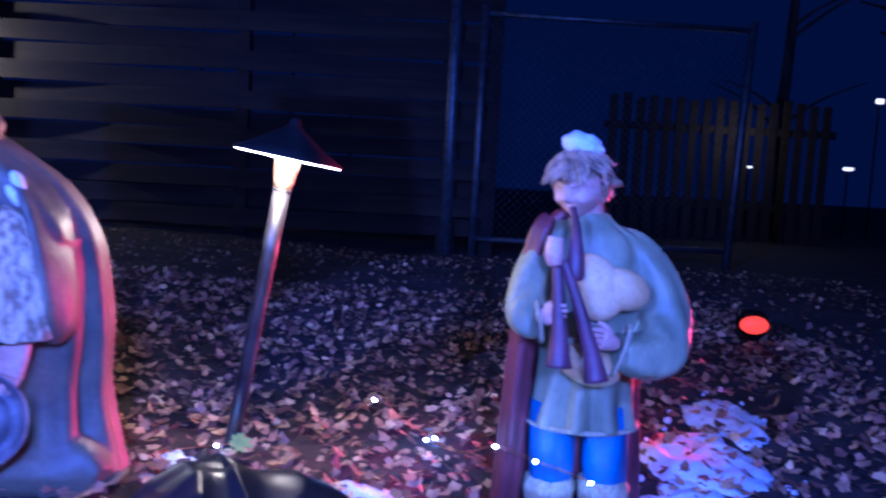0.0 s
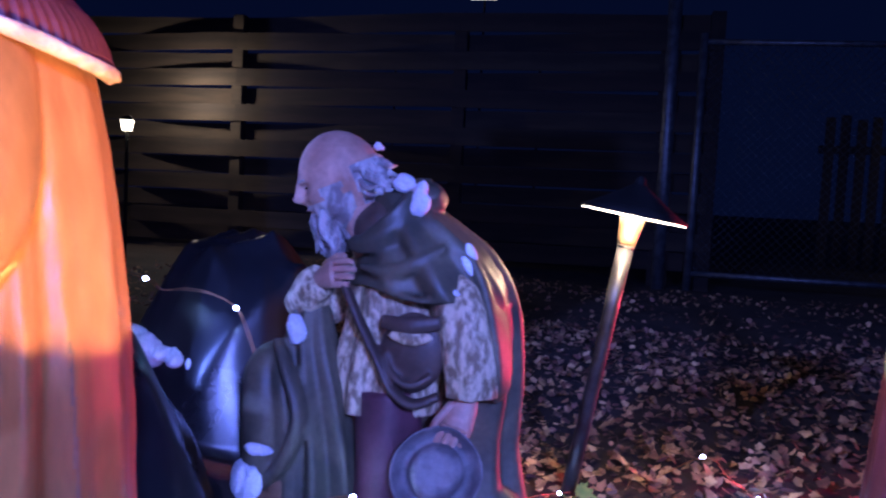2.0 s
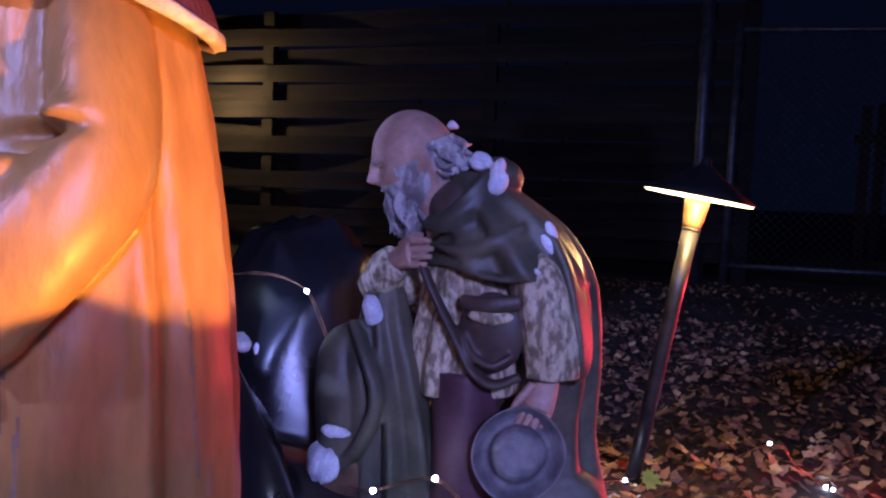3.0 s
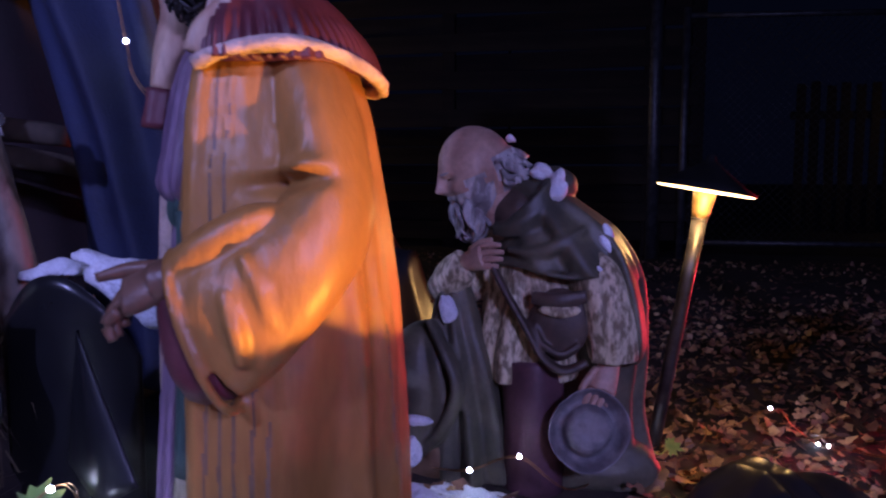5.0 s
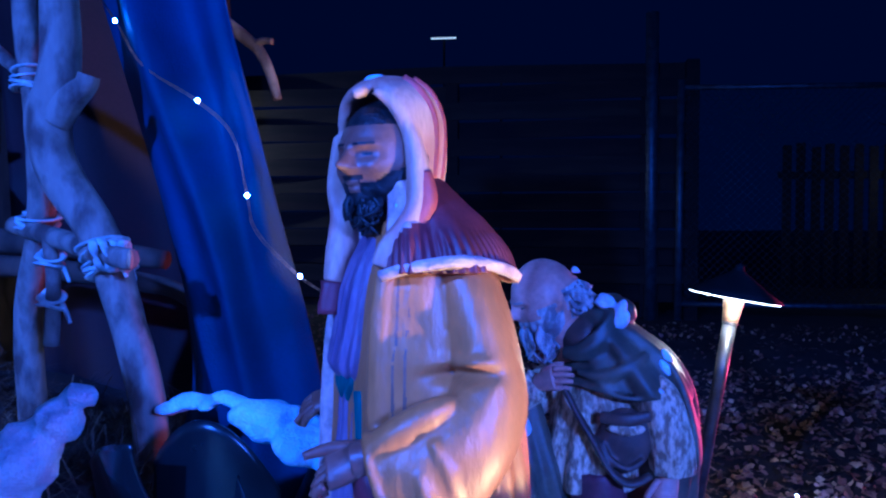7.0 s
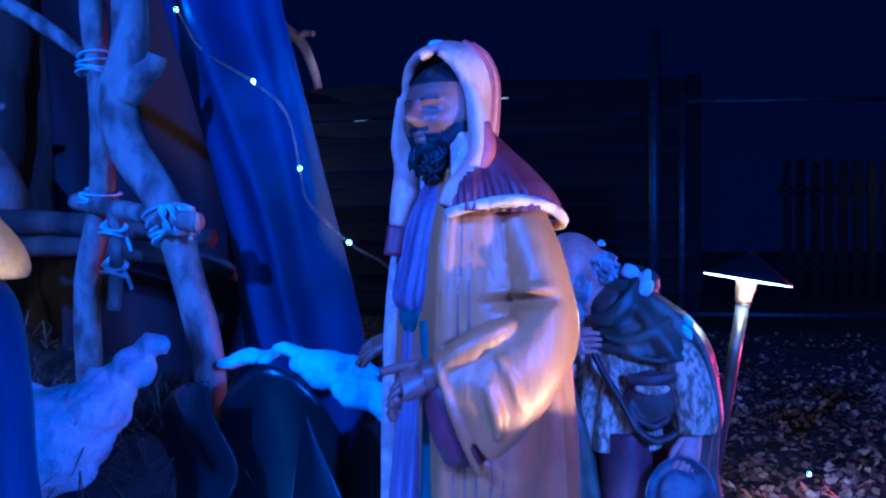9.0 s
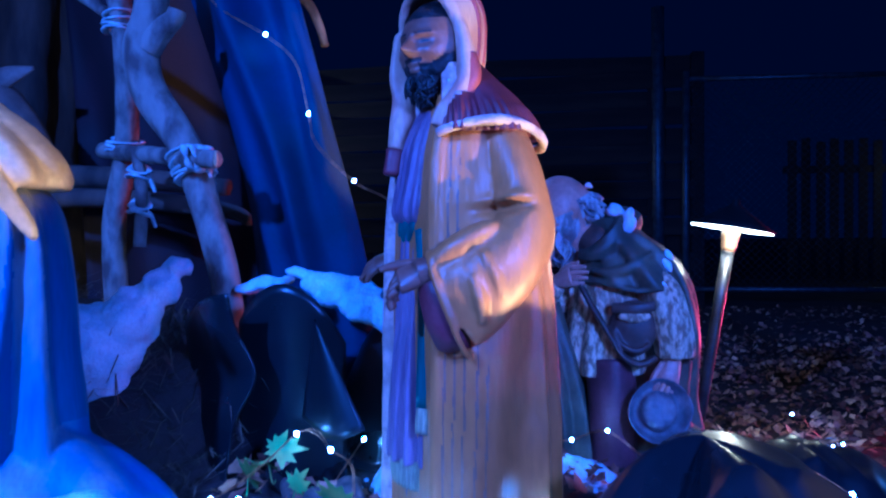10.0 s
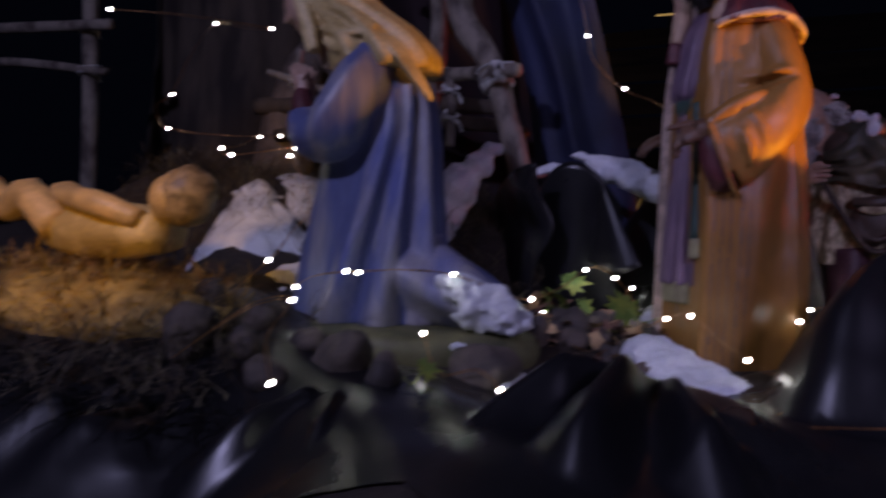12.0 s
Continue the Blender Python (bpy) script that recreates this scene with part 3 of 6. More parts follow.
def locks(bm, m, s, where, way, length, r, mat, count, seed, curl=0.3):
    """Carved locks on a head: they start in a patch of its surface and flow along a direction."""
    rr = random.Random(seed)
    for k in range(count):
        az, el = where(rr)
        d = Vector((math.cos(el) * math.cos(az) * 0.92, math.cos(el) * math.sin(az) * 0.78, math.sin(el))) * s
        w = Vector(way(az, el)).normalized()
        side = w.cross(d).normalized()
        ln = length * rr.uniform(0.6, 1.2)
        c = rr.uniform(-curl, curl)
        pts = [d, d * 1.03 + w * ln * 0.35 + side * c * ln * 0.5, d + w * ln * 0.7 + side * c * ln * 0.2, d * 0.97 + w * ln - side * c * ln * 0.4]
        tube(bm, [(*(m @ p), q) for p, q in zip(pts, (r * 0.8, r, r * 0.85, r * 0.25))], mat, seg=6, steps=3)


def palm(bm, wrist, knuckles, spread, curl, size, mat, thumb=None):
    """A carved hand: a flat palm, four jointed fingers that bend along curl, and a thumb."""
    a, b, s, c = Vector(wrist), Vector(knuckles), Vector(spread).normalized(), Vector(curl).normalized()
    w = (b - a).normalized()
    flat = w.cross(s).normalized()
    tube(bm, [(*a, size * 0.26, size * 0.22), (*a.lerp(b, 0.5), size * 0.36, size * 0.20), (*b, size * 0.40, size * 0.17)], mat, seg=16, steps=4, up=flat)
    for k in range(4):
        p = b + s * (k - 1.5) * size * 0.205 - w * size * 0.06
        ln = size * (0.62, 0.70, 0.66, 0.52)[k]
        q = p + (w * 0.75 + c * 0.35).normalized() * ln * 0.5
        e = q + (w * 0.35 + c * 0.9).normalized() * ln * 0.5
        tube(bm, [(*p, size * 0.105), (*q, size * 0.10), (*e, size * 0.065)], mat, seg=10, steps=4)
    if thumb:
        t = Vector(thumb)
        p = a.lerp(b, 0.35) - s * size * 0.3
        tube(bm, [(*p, size * 0.13), (*(p.lerp(t, 0.55) - s * size * 0.06), size * 0.115), (*t, size * 0.07)], mat, seg=10, steps=4)


def build_standing():
    mats = ["ochre", "purple", "tan", "black", "scarf", "maroon", "pinkrim", "teal", "fringe", "boot", "snow", "scarfred"]
    O, P, T, K, S, R, E, G, F, B, W, D = range(12)
    bm = bmesh.new()
    cx, cy = -0.856, 0.362
    # long pleated under-robe, gathered above the belt
    pleats = [(a, a + b, 0.17, 0.46, 6.5, 0.010, 0.004) for a, b in ((188, 6), (206, 2), (224, 0), (243, -2), (262, 0), (282, 4), (305, 0))] + [(a, a, 0.17, 0.46, 3.5, -0.009, -0.004) for a in (197, 215, 234, 252, 272, 293)]
    drape(bm, [(cx, cy, 0.176, 0.060, 0.080), (cx, cy, 0.26, 0.056, 0.075), (cx, cy, 0.36, 0.050, 0.067), (cx, cy, 0.446, 0.045, 0.059)], P, pleats, seg=150)
    gathers = [(a, a + 5, 0.462, 0.60, 5, 0.007, 0.003) for a in range(190, 320, 15)]
    drape(bm, [(cx, cy, 0.452, 0.043, 0.056), (cx - 0.002, cy, 0.468, 0.053, 0.065), (cx, cy, 0.50, 0.051, 0.064), (cx + 0.006, cy, 0.56, 0.046, 0.056), (cx + 0.014, cy, 0.605, 0.030, 0.036)], P, gathers, seg=150)
    drape(bm, [(cx, cy, 0.148, 0.061, 0.081), (cx, cy, 0.165, 0.062, 0.082), (cx, cy, 0.180, 0.060, 0.080)], F, comb=(60, 0.0016, 0, 1), seg=240, steps=3)
    drape(bm, [(cx, cy, 0.0, 0.050, 0.070), (cx, cy, 0.16, 0.050, 0.070)], P, [(250, 250, 0, 0.16, 10, -0.02, -0.01), (205, 205, 0, 0.16, 10, -0.02, -0.01)], steps=5)
    # bound belt and hanging sash with its fringe
    drape(bm, [(cx, cy, 0.432, 0.046, 0.060), (cx, cy, 0.442, 0.052, 0.066), (cx, cy, 0.456, 0.053, 0.067), (cx, cy, 0.466, 0.046, 0.060)], G, [(a, a + 24, 0.43, 0.468, 4, -0.004, -0.004) for a in range(180, 330, 18)], steps=4)
    tube(bm, [(-0.866, 0.292, 0.45, 0.010, 0.004), (-0.860, 0.282, 0.36, 0.011, 0.004), (-0.858, 0.272, 0.245, 0.013, 0.004)], G, seg=14, up=(0.3, 1, 0), folds=3, depth=0.12)
    tube(bm, [(-0.858, 0.271, 0.247, 0.013, 0.004), (-0.858, 0.269, 0.218, 0.014, 0.004)], F, seg=20, up=(0.3, 1, 0), folds=9, depth=0.08)
    # sandalled feet
    for x, y in ((-0.90, 0.315), (-0.875, 0.40)):
        tube(bm, [(x + 0.03, y, 0.035, 0.026), (x, y, 0.030, 0.024, 0.020), (x - 0.045, y - 0.012, 0.022, 0.020, 0.012)], T, seg=14)
        tube(bm, [(x + 0.05, y, 0.010, 0.026, 0.008), (x - 0.055, y - 0.014, 0.010, 0.025, 0.008)], B, seg=12)
    # heavy coat, open in front, with scored lines and a rolled fold down the back
    body = [(-0.818, 0.36, 0.022, 0.108, 0.108), (-0.817, 0.36, 0.10, 0.106, 0.108), (-0.816, 0.36, 0.22, 0.104, 0.106), (-0.818, 0.36, 0.34, 0.101, 0.102), (-0.822, 0.36, 0.44, 0.094, 0.096), (-0.824, 0.36, 0.52, 0.083, 0.088), (-0.824, 0.36, 0.57, 0.068, 0.076), (-0.832, 0.36, 0.61, 0.042, 0.050)]
    lines = [(258.5, 263, 0.04, 0.56), (264, 270, 0.03, 0.53), (270, 277, 0.03, 0.50), (277, 283, 0.03, 0.33), (284, 289, 0.05, 0.30), (352, 348, 0.03, 0.40)]
    folds = [(a, b, z0, z1, 1.6, -0.0016, -0.0016) for a, b, z0, z1 in lines]
    folds += [(253, 257, 0.03, 0.57, 4, 0.006, 0.004), (300, 318, 0.04, 0.34, 12, -0.014, -0.004), (326, 330, 0.03, 0.45, 5, 0.012, 0.005), (338, 338, 0.03, 0.45, 4, -0.008, -0.003), (350, 346, 0.03, 0.50, 6, 0.010, 0.004), (274, 280, 0.05, 0.30, 10, 0.005, 0.002), (15, 10, 0.03, 0.5, 9, 0.008, 0.003), (45, 40, 0.03, 0.5, 9, 0.008, 0.003), (174, 176, 0.03, 0.55, 5, 0.006, 0.004)]

    def scored(a, z):
        for a0, a1, z0, z1 in lines:
            if z0 < z < z1 and abs(a - a0 - (a1 - a0) * (z - z0) / (z1 - z0)) < 0.75:
                return B
        return None
    drape(bm, body, O, folds, seg=200, start=253, end=540, steps=9)
    for a, mat, r in ((253, O, 0.006), (540, E, 0.010)):
        tube(bm, [(x + (rx - 0.002) * math.cos(radians(a)), y + (ry - 0.002) * math.sin(radians(a)), z, r, r * 1.3) for x, y, z, rx, ry in body], mat, seg=14, steps=8, up=(1, 0, 0), rough=0.10)
    # near arm: upper sleeve, deep crease at the elbow, wide hanging cuff
    tube(bm, [(-0.800, 0.330, 0.588, 0.022), (-0.780, 0.318, 0.558, 0.032, 0.030), (-0.764, 0.306, 0.520, 0.036, 0.032), (-0.752, 0.294, 0.478, 0.038, 0.032), (-0.750, 0.278, 0.442, 0.036, 0.036), (-0.768, 0.260, 0.414, 0.034, 0.043), (-0.796, 0.250, 0.390, 0.033, 0.051), (-0.815, 0.247, 0.375, 0.030, 0.054), (-0.827, 0.246, 0.367, 0.026, 0.054)], O, seg=60, steps=8, up=(-1, 0, 0.4), folds=4, depth=0.02)
    tube(bm, [(-0.760, 0.262, 0.448, 0.006), (-0.785, 0.246, 0.447, 0.013, 0.012), (-0.812, 0.240, 0.432, 0.017, 0.015), (-0.840, 0.241, 0.413, 0.016, 0.014)], O, seg=18, steps=8)
    for pts in ([(-0.790, 0.226, 0.425), (-0.775, 0.224, 0.40), (-0.768, 0.224, 0.375)], [(-0.800, 0.219, 0.400), (-0.790, 0.217, 0.375), (-0.787, 0.219, 0.348)], [(-0.755, 0.236, 0.428), (-0.745, 0.240, 0.405), (-0.748, 0.243, 0.385)]):
        tube(bm, [(*pts[0], 0.004), (*pts[1], 0.007), (*pts[2], 0.003)], O, seg=10, steps=6, up=(0, 1, 0))
    tube(bm, [(-0.820, 0.247, 0.366, 0.022, 0.050), (-0.838, 0.247, 0.360, 0.024, 0.047), (-0.850, 0.250, 0.356, 0.016, 0.040)], R, seg=28, steps=4, folds=5, depth=0.05)
    opening = [(-0.828 + 0.058 * math.sin(a) * -0.38, 0.246 + 0.028 * math.cos(a), 0.367 + 0.056 * math.sin(a), 0.0042) for a in [k * math.pi / 12 for k in range(25)]]
    tube(bm, opening, O, seg=8, steps=3)
    # near hand closed over the robe, far hand held out
    tube(bm, [(-0.826, 0.246, 0.408, 0.018), (-0.848, 0.242, 0.404, 0.017), (-0.860, 0.240, 0.401, 0.016)], T, seg=14)
    palm(bm, (-0.852, 0.240, 0.403), (-0.881, 0.238, 0.394), (-0.2, -0.6, -0.75), (0.65, 0.0, -0.75), 0.050, T, thumb=(-0.902, 0.234, 0.405))
    tube(bm, [(-0.855, 0.43, 0.47, 0.034, 0.045), (-0.895, 0.435, 0.435, 0.030, 0.034), (-0.928, 0.435, 0.422, 0.024, 0.030)], P, seg=22, folds=6, depth=0.07)
    palm(bm, (-0.925, 0.432, 0.416), (-0.957, 0.428, 0.404), (0.25, -0.85, -0.35), (-0.2, 0, -1), 0.048, T, thumb=(-0.975, 0.415, 0.384))

    # head in three-quarter view
    def face(y, z, ahead):
        if ahead > 0 and (0.24 < z < 0.275 and 0.10 < abs(y) < 0.42 or 0.075 < z < 0.115 and 0.20 < abs(y) < 0.34):
            return K
        if z > 0.56 or ahead < 0.02:
            return K
        if z < (-0.22 if abs(y) < 0.16 else -0.34 + 0.7 * max(0, abs(y) - 0.35)) and not (abs(y) < 0.13 and -0.47 < z < -0.295):
            return K
        if abs(y) < 0.22 and -0.29 < z < -0.20:
            return K
        return None

    def beard(p, ahead):
        if ahead > -0.2 and p.z < -0.2 and not (abs(p.y) < 0.16 and p.z > -0.50):
            return 0.035 * min(1, (-0.2 - p.z) * 3) * (1 + 0.9 * noise.noise(Vector((p.x * 7, p.y * 7, p.z * 5))))
        return 0.0
    m = facing((-0.852, 0.340, 0.664), 238, 4)
    head(bm, m, 0.060, T, face, beard, nose=1.15)
    locks(bm, m, 0.060, lambda rr: (rr.uniform(-0.75, 0.75), rr.uniform(-1.05, -0.55)), lambda az, el: (0.30, 0, -1), 0.018, 0.0027, K, 64, 21, curl=0.8)
    tube(bm, [(-0.845, 0.346, 0.56, 0.030), (-0.848, 0.345, 0.63, 0.028)], T, seg=16, up=(0, 1, 0))
    # head-cloth: a shell open to the face, rolled at its edge, two ends falling to the chest
    spread = spline([(0.0, 70, 0.042, 0.048), (0.25, 74, 0.045, 0.052), (0.5, 70, 0.048, 0.055), (0.72, 57, 0.047, 0.055), (0.88, 36, 0.038, 0.045), (0.97, 10, 0.022, 0.026), (1.0, 0, 0.003, 0.003)], 8)

    def cloth(u, v):
        k = min(int(v * (len(spread) - 1)), len(spread) - 2)
        r = spread[k] + (spread[k + 1] - spread[k]) * (v * (len(spread) - 1) - k)
        a = radians(240 + r[1] + u * (360 - 2 * r[1]))
        wave = 0.0035 * math.sin(a * 5 + 4 * v) * (1 - v) + 0.002 * noise.noise(Vector((a * 2, v * 5, 3)))
        return (-0.853 + 0.002 * v + (r[2] + wave) * math.cos(a), 0.348 + (r[3] + wave) * math.sin(a), 0.602 + 0.139 * r[0] ** 0.92)
    shell = []
    grid = [[bm.verts.new(cloth(i / 90, j / 40)) for i in range(91)] for j in range(41)]
    for j in range(40):
        for i in range(90):
            f = bm.faces.new((grid[j][i], grid[j][i + 1], grid[j + 1][i + 1], grid[j + 1][i]))
            f.smooth = True
            f.material_index = S
            shell.append(f)
    bmesh.ops.recalc_face_normals(bm, faces=shell)
    bmesh.ops.solidify(bm, geom=shell, thickness=-0.006)
    for u0, lean in ((0.13, 0.05), (0.21, 0.03), (0.72, 0.0)):
        tube(bm, [(*(Vector((-0.848, 0.348, 0.66)).lerp(Vector(cloth(u0 + lean * v, v)), 1.035)), 0.0075, 0.0045) for v in (0.2, 0.35, 0.5, 0.65, 0.8)], D, seg=10, steps=5, up=(1, 1, 0))
    for i in (0, 90):
        rows = [(*grid[j][i].co, 0.0045, 0.0060) for j in range(0, 36, 5)]
        tube(bm, rows, S, seg=12, steps=4, up=(1, 0.6, 0))
    tube(bm, [(*grid[28][0].co, 0.006), (*grid[33][0].co, 0.006), (-0.874, 0.304, 0.724, 0.006), (*grid[33][90].co, 0.006), (*grid[28][90].co, 0.006)], S, seg=12, steps=6)
    tube(bm, [(-0.856, 0.298, 0.726, 0.004, 0.004), (-0.838, 0.300, 0.712, 0.005, 0.006), (-0.823, 0.301, 0.688, 0.006, 0.008), (-0.815, 0.298, 0.655, 0.008, 0.011), (-0.814, 0.294, 0.622, 0.010, 0.013), (-0.824, 0.286, 0.598, 0.010, 0.013), (-0.838, 0.279, 0.580, 0.010, 0.012), (-0.843, 0.276, 0.564, 0.009, 0.011)], S, seg=22, steps=7, up=(1, 0.2, 0), folds=3, depth=0.12)
    tube(bm, [(-0.812, 0.296, 0.650, 0.006, 0.010), (-0.808, 0.293, 0.625, 0.007, 0.012), (-0.815, 0.288, 0.603, 0.006, 0.010)], D, seg=12, steps=6, up=(1, 0.2, 0))
    tube(bm, [(-0.900, 0.358, 0.690, 0.010, 0.014), (-0.904, 0.360, 0.640, 0.011, 0.017), (-0.898, 0.356, 0.610, 0.012, 0.018), (-0.899, 0.345, 0.575, 0.012, 0.020), (-0.904, 0.340, 0.545, 0.010, 0.018)], S, seg=22, steps=7, up=(0.6, 1, 0), folds=3, depth=0.12)
    tube(bm, [(-0.904, 0.340, 0.547, 0.010, 0.018), (-0.906, 0.338, 0.515, 0.010, 0.020)], R, seg=26, up=(0.6, 1, 0), folds=12, depth=0.08)
    # shoulder cape with fringe and woollen edge
    slope = [(-0.808, 0.354, 0.560, 0.078, 0.090), (-0.810, 0.353, 0.580, 0.073, 0.085), (-0.816, 0.352, 0.604, 0.060, 0.070), (-0.826, 0.350, 0.630, 0.043, 0.052), (-0.838, 0.348, 0.655, 0.030, 0.034)]
    drape(bm, slope, R, [(262, 266, 0.56, 0.64, 9, 0.008, 0.004), (285, 280, 0.56, 0.63, 6, -0.005, -0.003), (310, 300, 0.56, 0.63, 8, 0.005, 0.002)], seg=330, start=244, end=500, paint=lambda a, z: E if 244 < a < 283 and z > 0.585 + 0.0006 * (a - 244) else None, comb=(58, 0.0013, 0.55, 0.594))
    rim = [(-0.808 + 0.079 * math.cos(radians(a)), 0.354 + 0.091 * math.sin(radians(a)), 0.560 + 0.010 * math.sin(radians(2.0 * (a - 250))) , 0.0056) for a in range(244, 501, 8)]
    tube(bm, rim, E, seg=10, steps=4, rough=0.6)
    for c, s, t in (((-0.822, 0.300, 0.616), (0.018, 0.008, 0.014), (-40, 20, 10)), ((-0.862, 0.330, 0.741), (0.010, 0.010, 0.006), (0, 0, 0))):
        blob(bm, c, s, W, turn=t, lump=0.3, freq=55)
    grow = Matrix.Translation((-0.736, -0.4535, 0.5217)) @ Matrix.Scale(1.085, 4) @ Matrix.Translation((0.736, 0.4535, -0.5217))
    bmesh.ops.transform(bm, matrix=grow, verts=bm.verts)
    axis = Vector((-0.826, 0.423))

    def rule(f):
        c = f.calc_center_median()
        z = 0.5217 + (c.z - 0.5217) / 1.085
        a = math.degrees(math.atan2(c.y - axis.y, c.x - axis.x)) % 360
        if math.hypot(c.x - axis.x, c.y - axis.y) < 0.121 and c.y < 0.42 and (z < 0.36 or a < 272):
            if scored(a, z) is not None:
                f.material_index = B
    fuse(bm, O, 0.0030, 5, rule)
    for v in bm.verts:
        if v.co.y < 0.36 and abs(v.co.x + 0.772) < 0.06 and abs(v.co.z - 0.468) < 0.04:
            u = (v.co.x + 0.772) / 0.026
            w = (v.co.z - 0.468 - 0.10 * (v.co.x + 0.772)) / 0.0065
            v.co.y += 0.020 * math.exp(-u * u - w * w) - 0.006 * math.exp(-u * u - (w - 1.9) ** 2)
    fuse(bm, S, 0.0028, 3)
    fuse(bm, P, 0.0030, 2)
    statue("robed_statue", bm, mats, "standing bearded statue in an ochre coat and striped head-cloth")


build_standing()


def build_kneeling():
    mats = ["green", "cream", "skin", "grey", "plum", "brown", "boot", "snow", "felt"]
    G, C, T, A, P, B, F, W, H = range(9)
    bm = bmesh.new()
    # fleece tunic, hem lower on the near side
    drape(bm, [(-0.628, 0.945, 0.168, 0.082, 0.078), (-0.628, 0.945, 0.185, 0.084, 0.078), (-0.625, 0.945, 0.24, 0.080, 0.073), (-0.618, 0.948, 0.30, 0.076, 0.068), (-0.612, 0.95, 0.35, 0.074, 0.066), (-0.62, 0.95, 0.39, 0.05, 0.052)], C,
          [(215, 222, 0.16, 0.36, 9, 0.008, 0.003), (232, 236, 0.16, 0.34, 6, -0.007, -0.002), (248, 250, 0.16, 0.36, 8, 0.008, 0.003), (268, 262, 0.16, 0.34, 6, -0.008, -0.002), (284, 275, 0.16, 0.34, 8, 0.006, 0.002), (200, 205, 0.16, 0.3, 7, -0.006, 0)], comb=(48, 0.0012, 0.16, 0.19))
    # cloak down the back, trailing on the ground
    drape(bm, [(-0.565, 0.985, 0.00, 0.142, 0.10), (-0.565, 0.988, 0.05, 0.128, 0.092), (-0.565, 0.990, 0.12, 0.116, 0.085), (-0.556, 0.985, 0.22, 0.112, 0.088), (-0.556, 0.975, 0.32, 0.104, 0.088), (-0.572, 0.965, 0.39, 0.085, 0.083), (-0.605, 0.955, 0.44, 0.055, 0.06), (-0.635, 0.95, 0.475, 0.035, 0.04)],
          G, [(-42, -30, 0.0, 0.40, 8, 0.010, 0.004), (-25, -18, 0.0, 0.36, 6, -0.012, -0.003), (-8, -8, 0.0, 0.40, 9, 0.012, 0.005), (20, 15, 0.0, 0.4, 10, 0.012, 0.003), (60, 50, 0.0, 0.4, 12, 0.012, 0.003)], start=-55, end=200, seg=110)
    tube(bm, [(-0.515, 0.915, 0.395, 0.030, 0.010), (-0.486, 0.908, 0.345, 0.034, 0.013), (-0.466, 0.905, 0.28, 0.036, 0.013), (-0.459, 0.905, 0.225, 0.030, 0.010), (-0.468, 0.905, 0.200, 0.016, 0.006)], G, seg=24, steps=7, up=(1, 0, 0), folds=3, depth=0.10)
    # shoulder cape: swags that hang from the neck, with a worn pale edge
    cape = [(-0.572, 0.945, 0.336, 0.110, 0.088), (-0.574, 0.945, 0.355, 0.109, 0.087), (-0.578, 0.946, 0.378, 0.100, 0.082), (-0.588, 0.946, 0.405, 0.086, 0.074), (-0.604, 0.944, 0.430, 0.066, 0.062), (-0.622, 0.942, 0.45, 0.050, 0.050), (-0.635, 0.940, 0.465, 0.040, 0.042)]
    before = set(bm.verts)
    drape(bm, cape, G, [(292, 262, 0.335, 0.43, 10, 0.012, 0.006), (275, 245, 0.335, 0.43, 7, -0.010, -0.004), (318, 285, 0.335, 0.44, 8, -0.009, -0.003), (338, 310, 0.335, 0.44, 10, 0.012, 0.006), (252, 232, 0.335, 0.42, 9, 0.008, 0.004)], start=172, end=400, seg=150, steps=8)
    tube(bm, [(-0.572 + 0.111 * math.cos(radians(a)), 0.945 + 0.089 * math.sin(radians(a)), 0.336 + 0.004 * math.sin(radians(a * 5)), 0.0048) for a in range(172, 401, 12)], G, seg=8, steps=3, rough=0.4)
    lean = Matrix.Translation((-0.60, 0.94, 0.36)) @ Matrix.Rotation(0.10, 4, "Y") @ Matrix.Translation((0.60, -0.94, -0.356))
    bmesh.ops.transform(bm, matrix=lean, verts=[v for v in bm.verts if v not in before])
    tube(bm, [(-0.675, 0.888, 0.400, 0.008, 0.010), (-0.648, 0.876, 0.402, 0.010, 0.015), (-0.615, 0.880, 0.424, 0.011, 0.020), (-0.592, 0.905, 0.456, 0.012, 0.022), (-0.590, 0.95, 0.474, 0.016, 0.022), (-0.63, 0.99, 0.465, 0.016, 0.02)], G, seg=26, steps=8, folds=5, depth=0.09)
    tube(bm, [(-0.655, 0.872, 0.372, 0.005), (-0.615, 0.862, 0.366, 0.007, 0.009), (-0.575, 0.862, 0.380, 0.008, 0.011), (-0.540, 0.880, 0.402, 0.005)], G, seg=18, steps=8)
    blob(bm, (-0.580, 0.925, 0.466), (0.028, 0.032, 0.026), G, turn=(0, 30, 0), lump=0.30, freq=32, seg=30)
    blob(bm, (-0.640, 0.920, 0.42), (0.042, 0.040, 0.042), B, lump=0.05)
    tube(bm, [(-0.650, 0.935, 0.39, 0.036), (-0.675, 0.930, 0.45, 0.036)], T, seg=18, up=(0, 1, 0))
    # bald bearded head, bowed
    m = facing((-0.704, 0.925, 0.486), 203, 24)

    def face(y, z, ahead):
        if ahead > 0 and 0.23 < z < 0.29 and 0.09 < abs(y) < 0.40:
            return A
        if ahead > 0 and 0.075 < z < 0.105 and 0.19 < abs(y) < 0.33:
            return B
        if ahead > -0.02 and (z < -0.24 and not (abs(y) < 0.12 and -0.46 < z < -0.31) or abs(y) > 0.58 and z < -0.02 and ahead > 0.12):
            return A
        return A if ahead < -0.22 and -0.75 < z < 0.22 else None

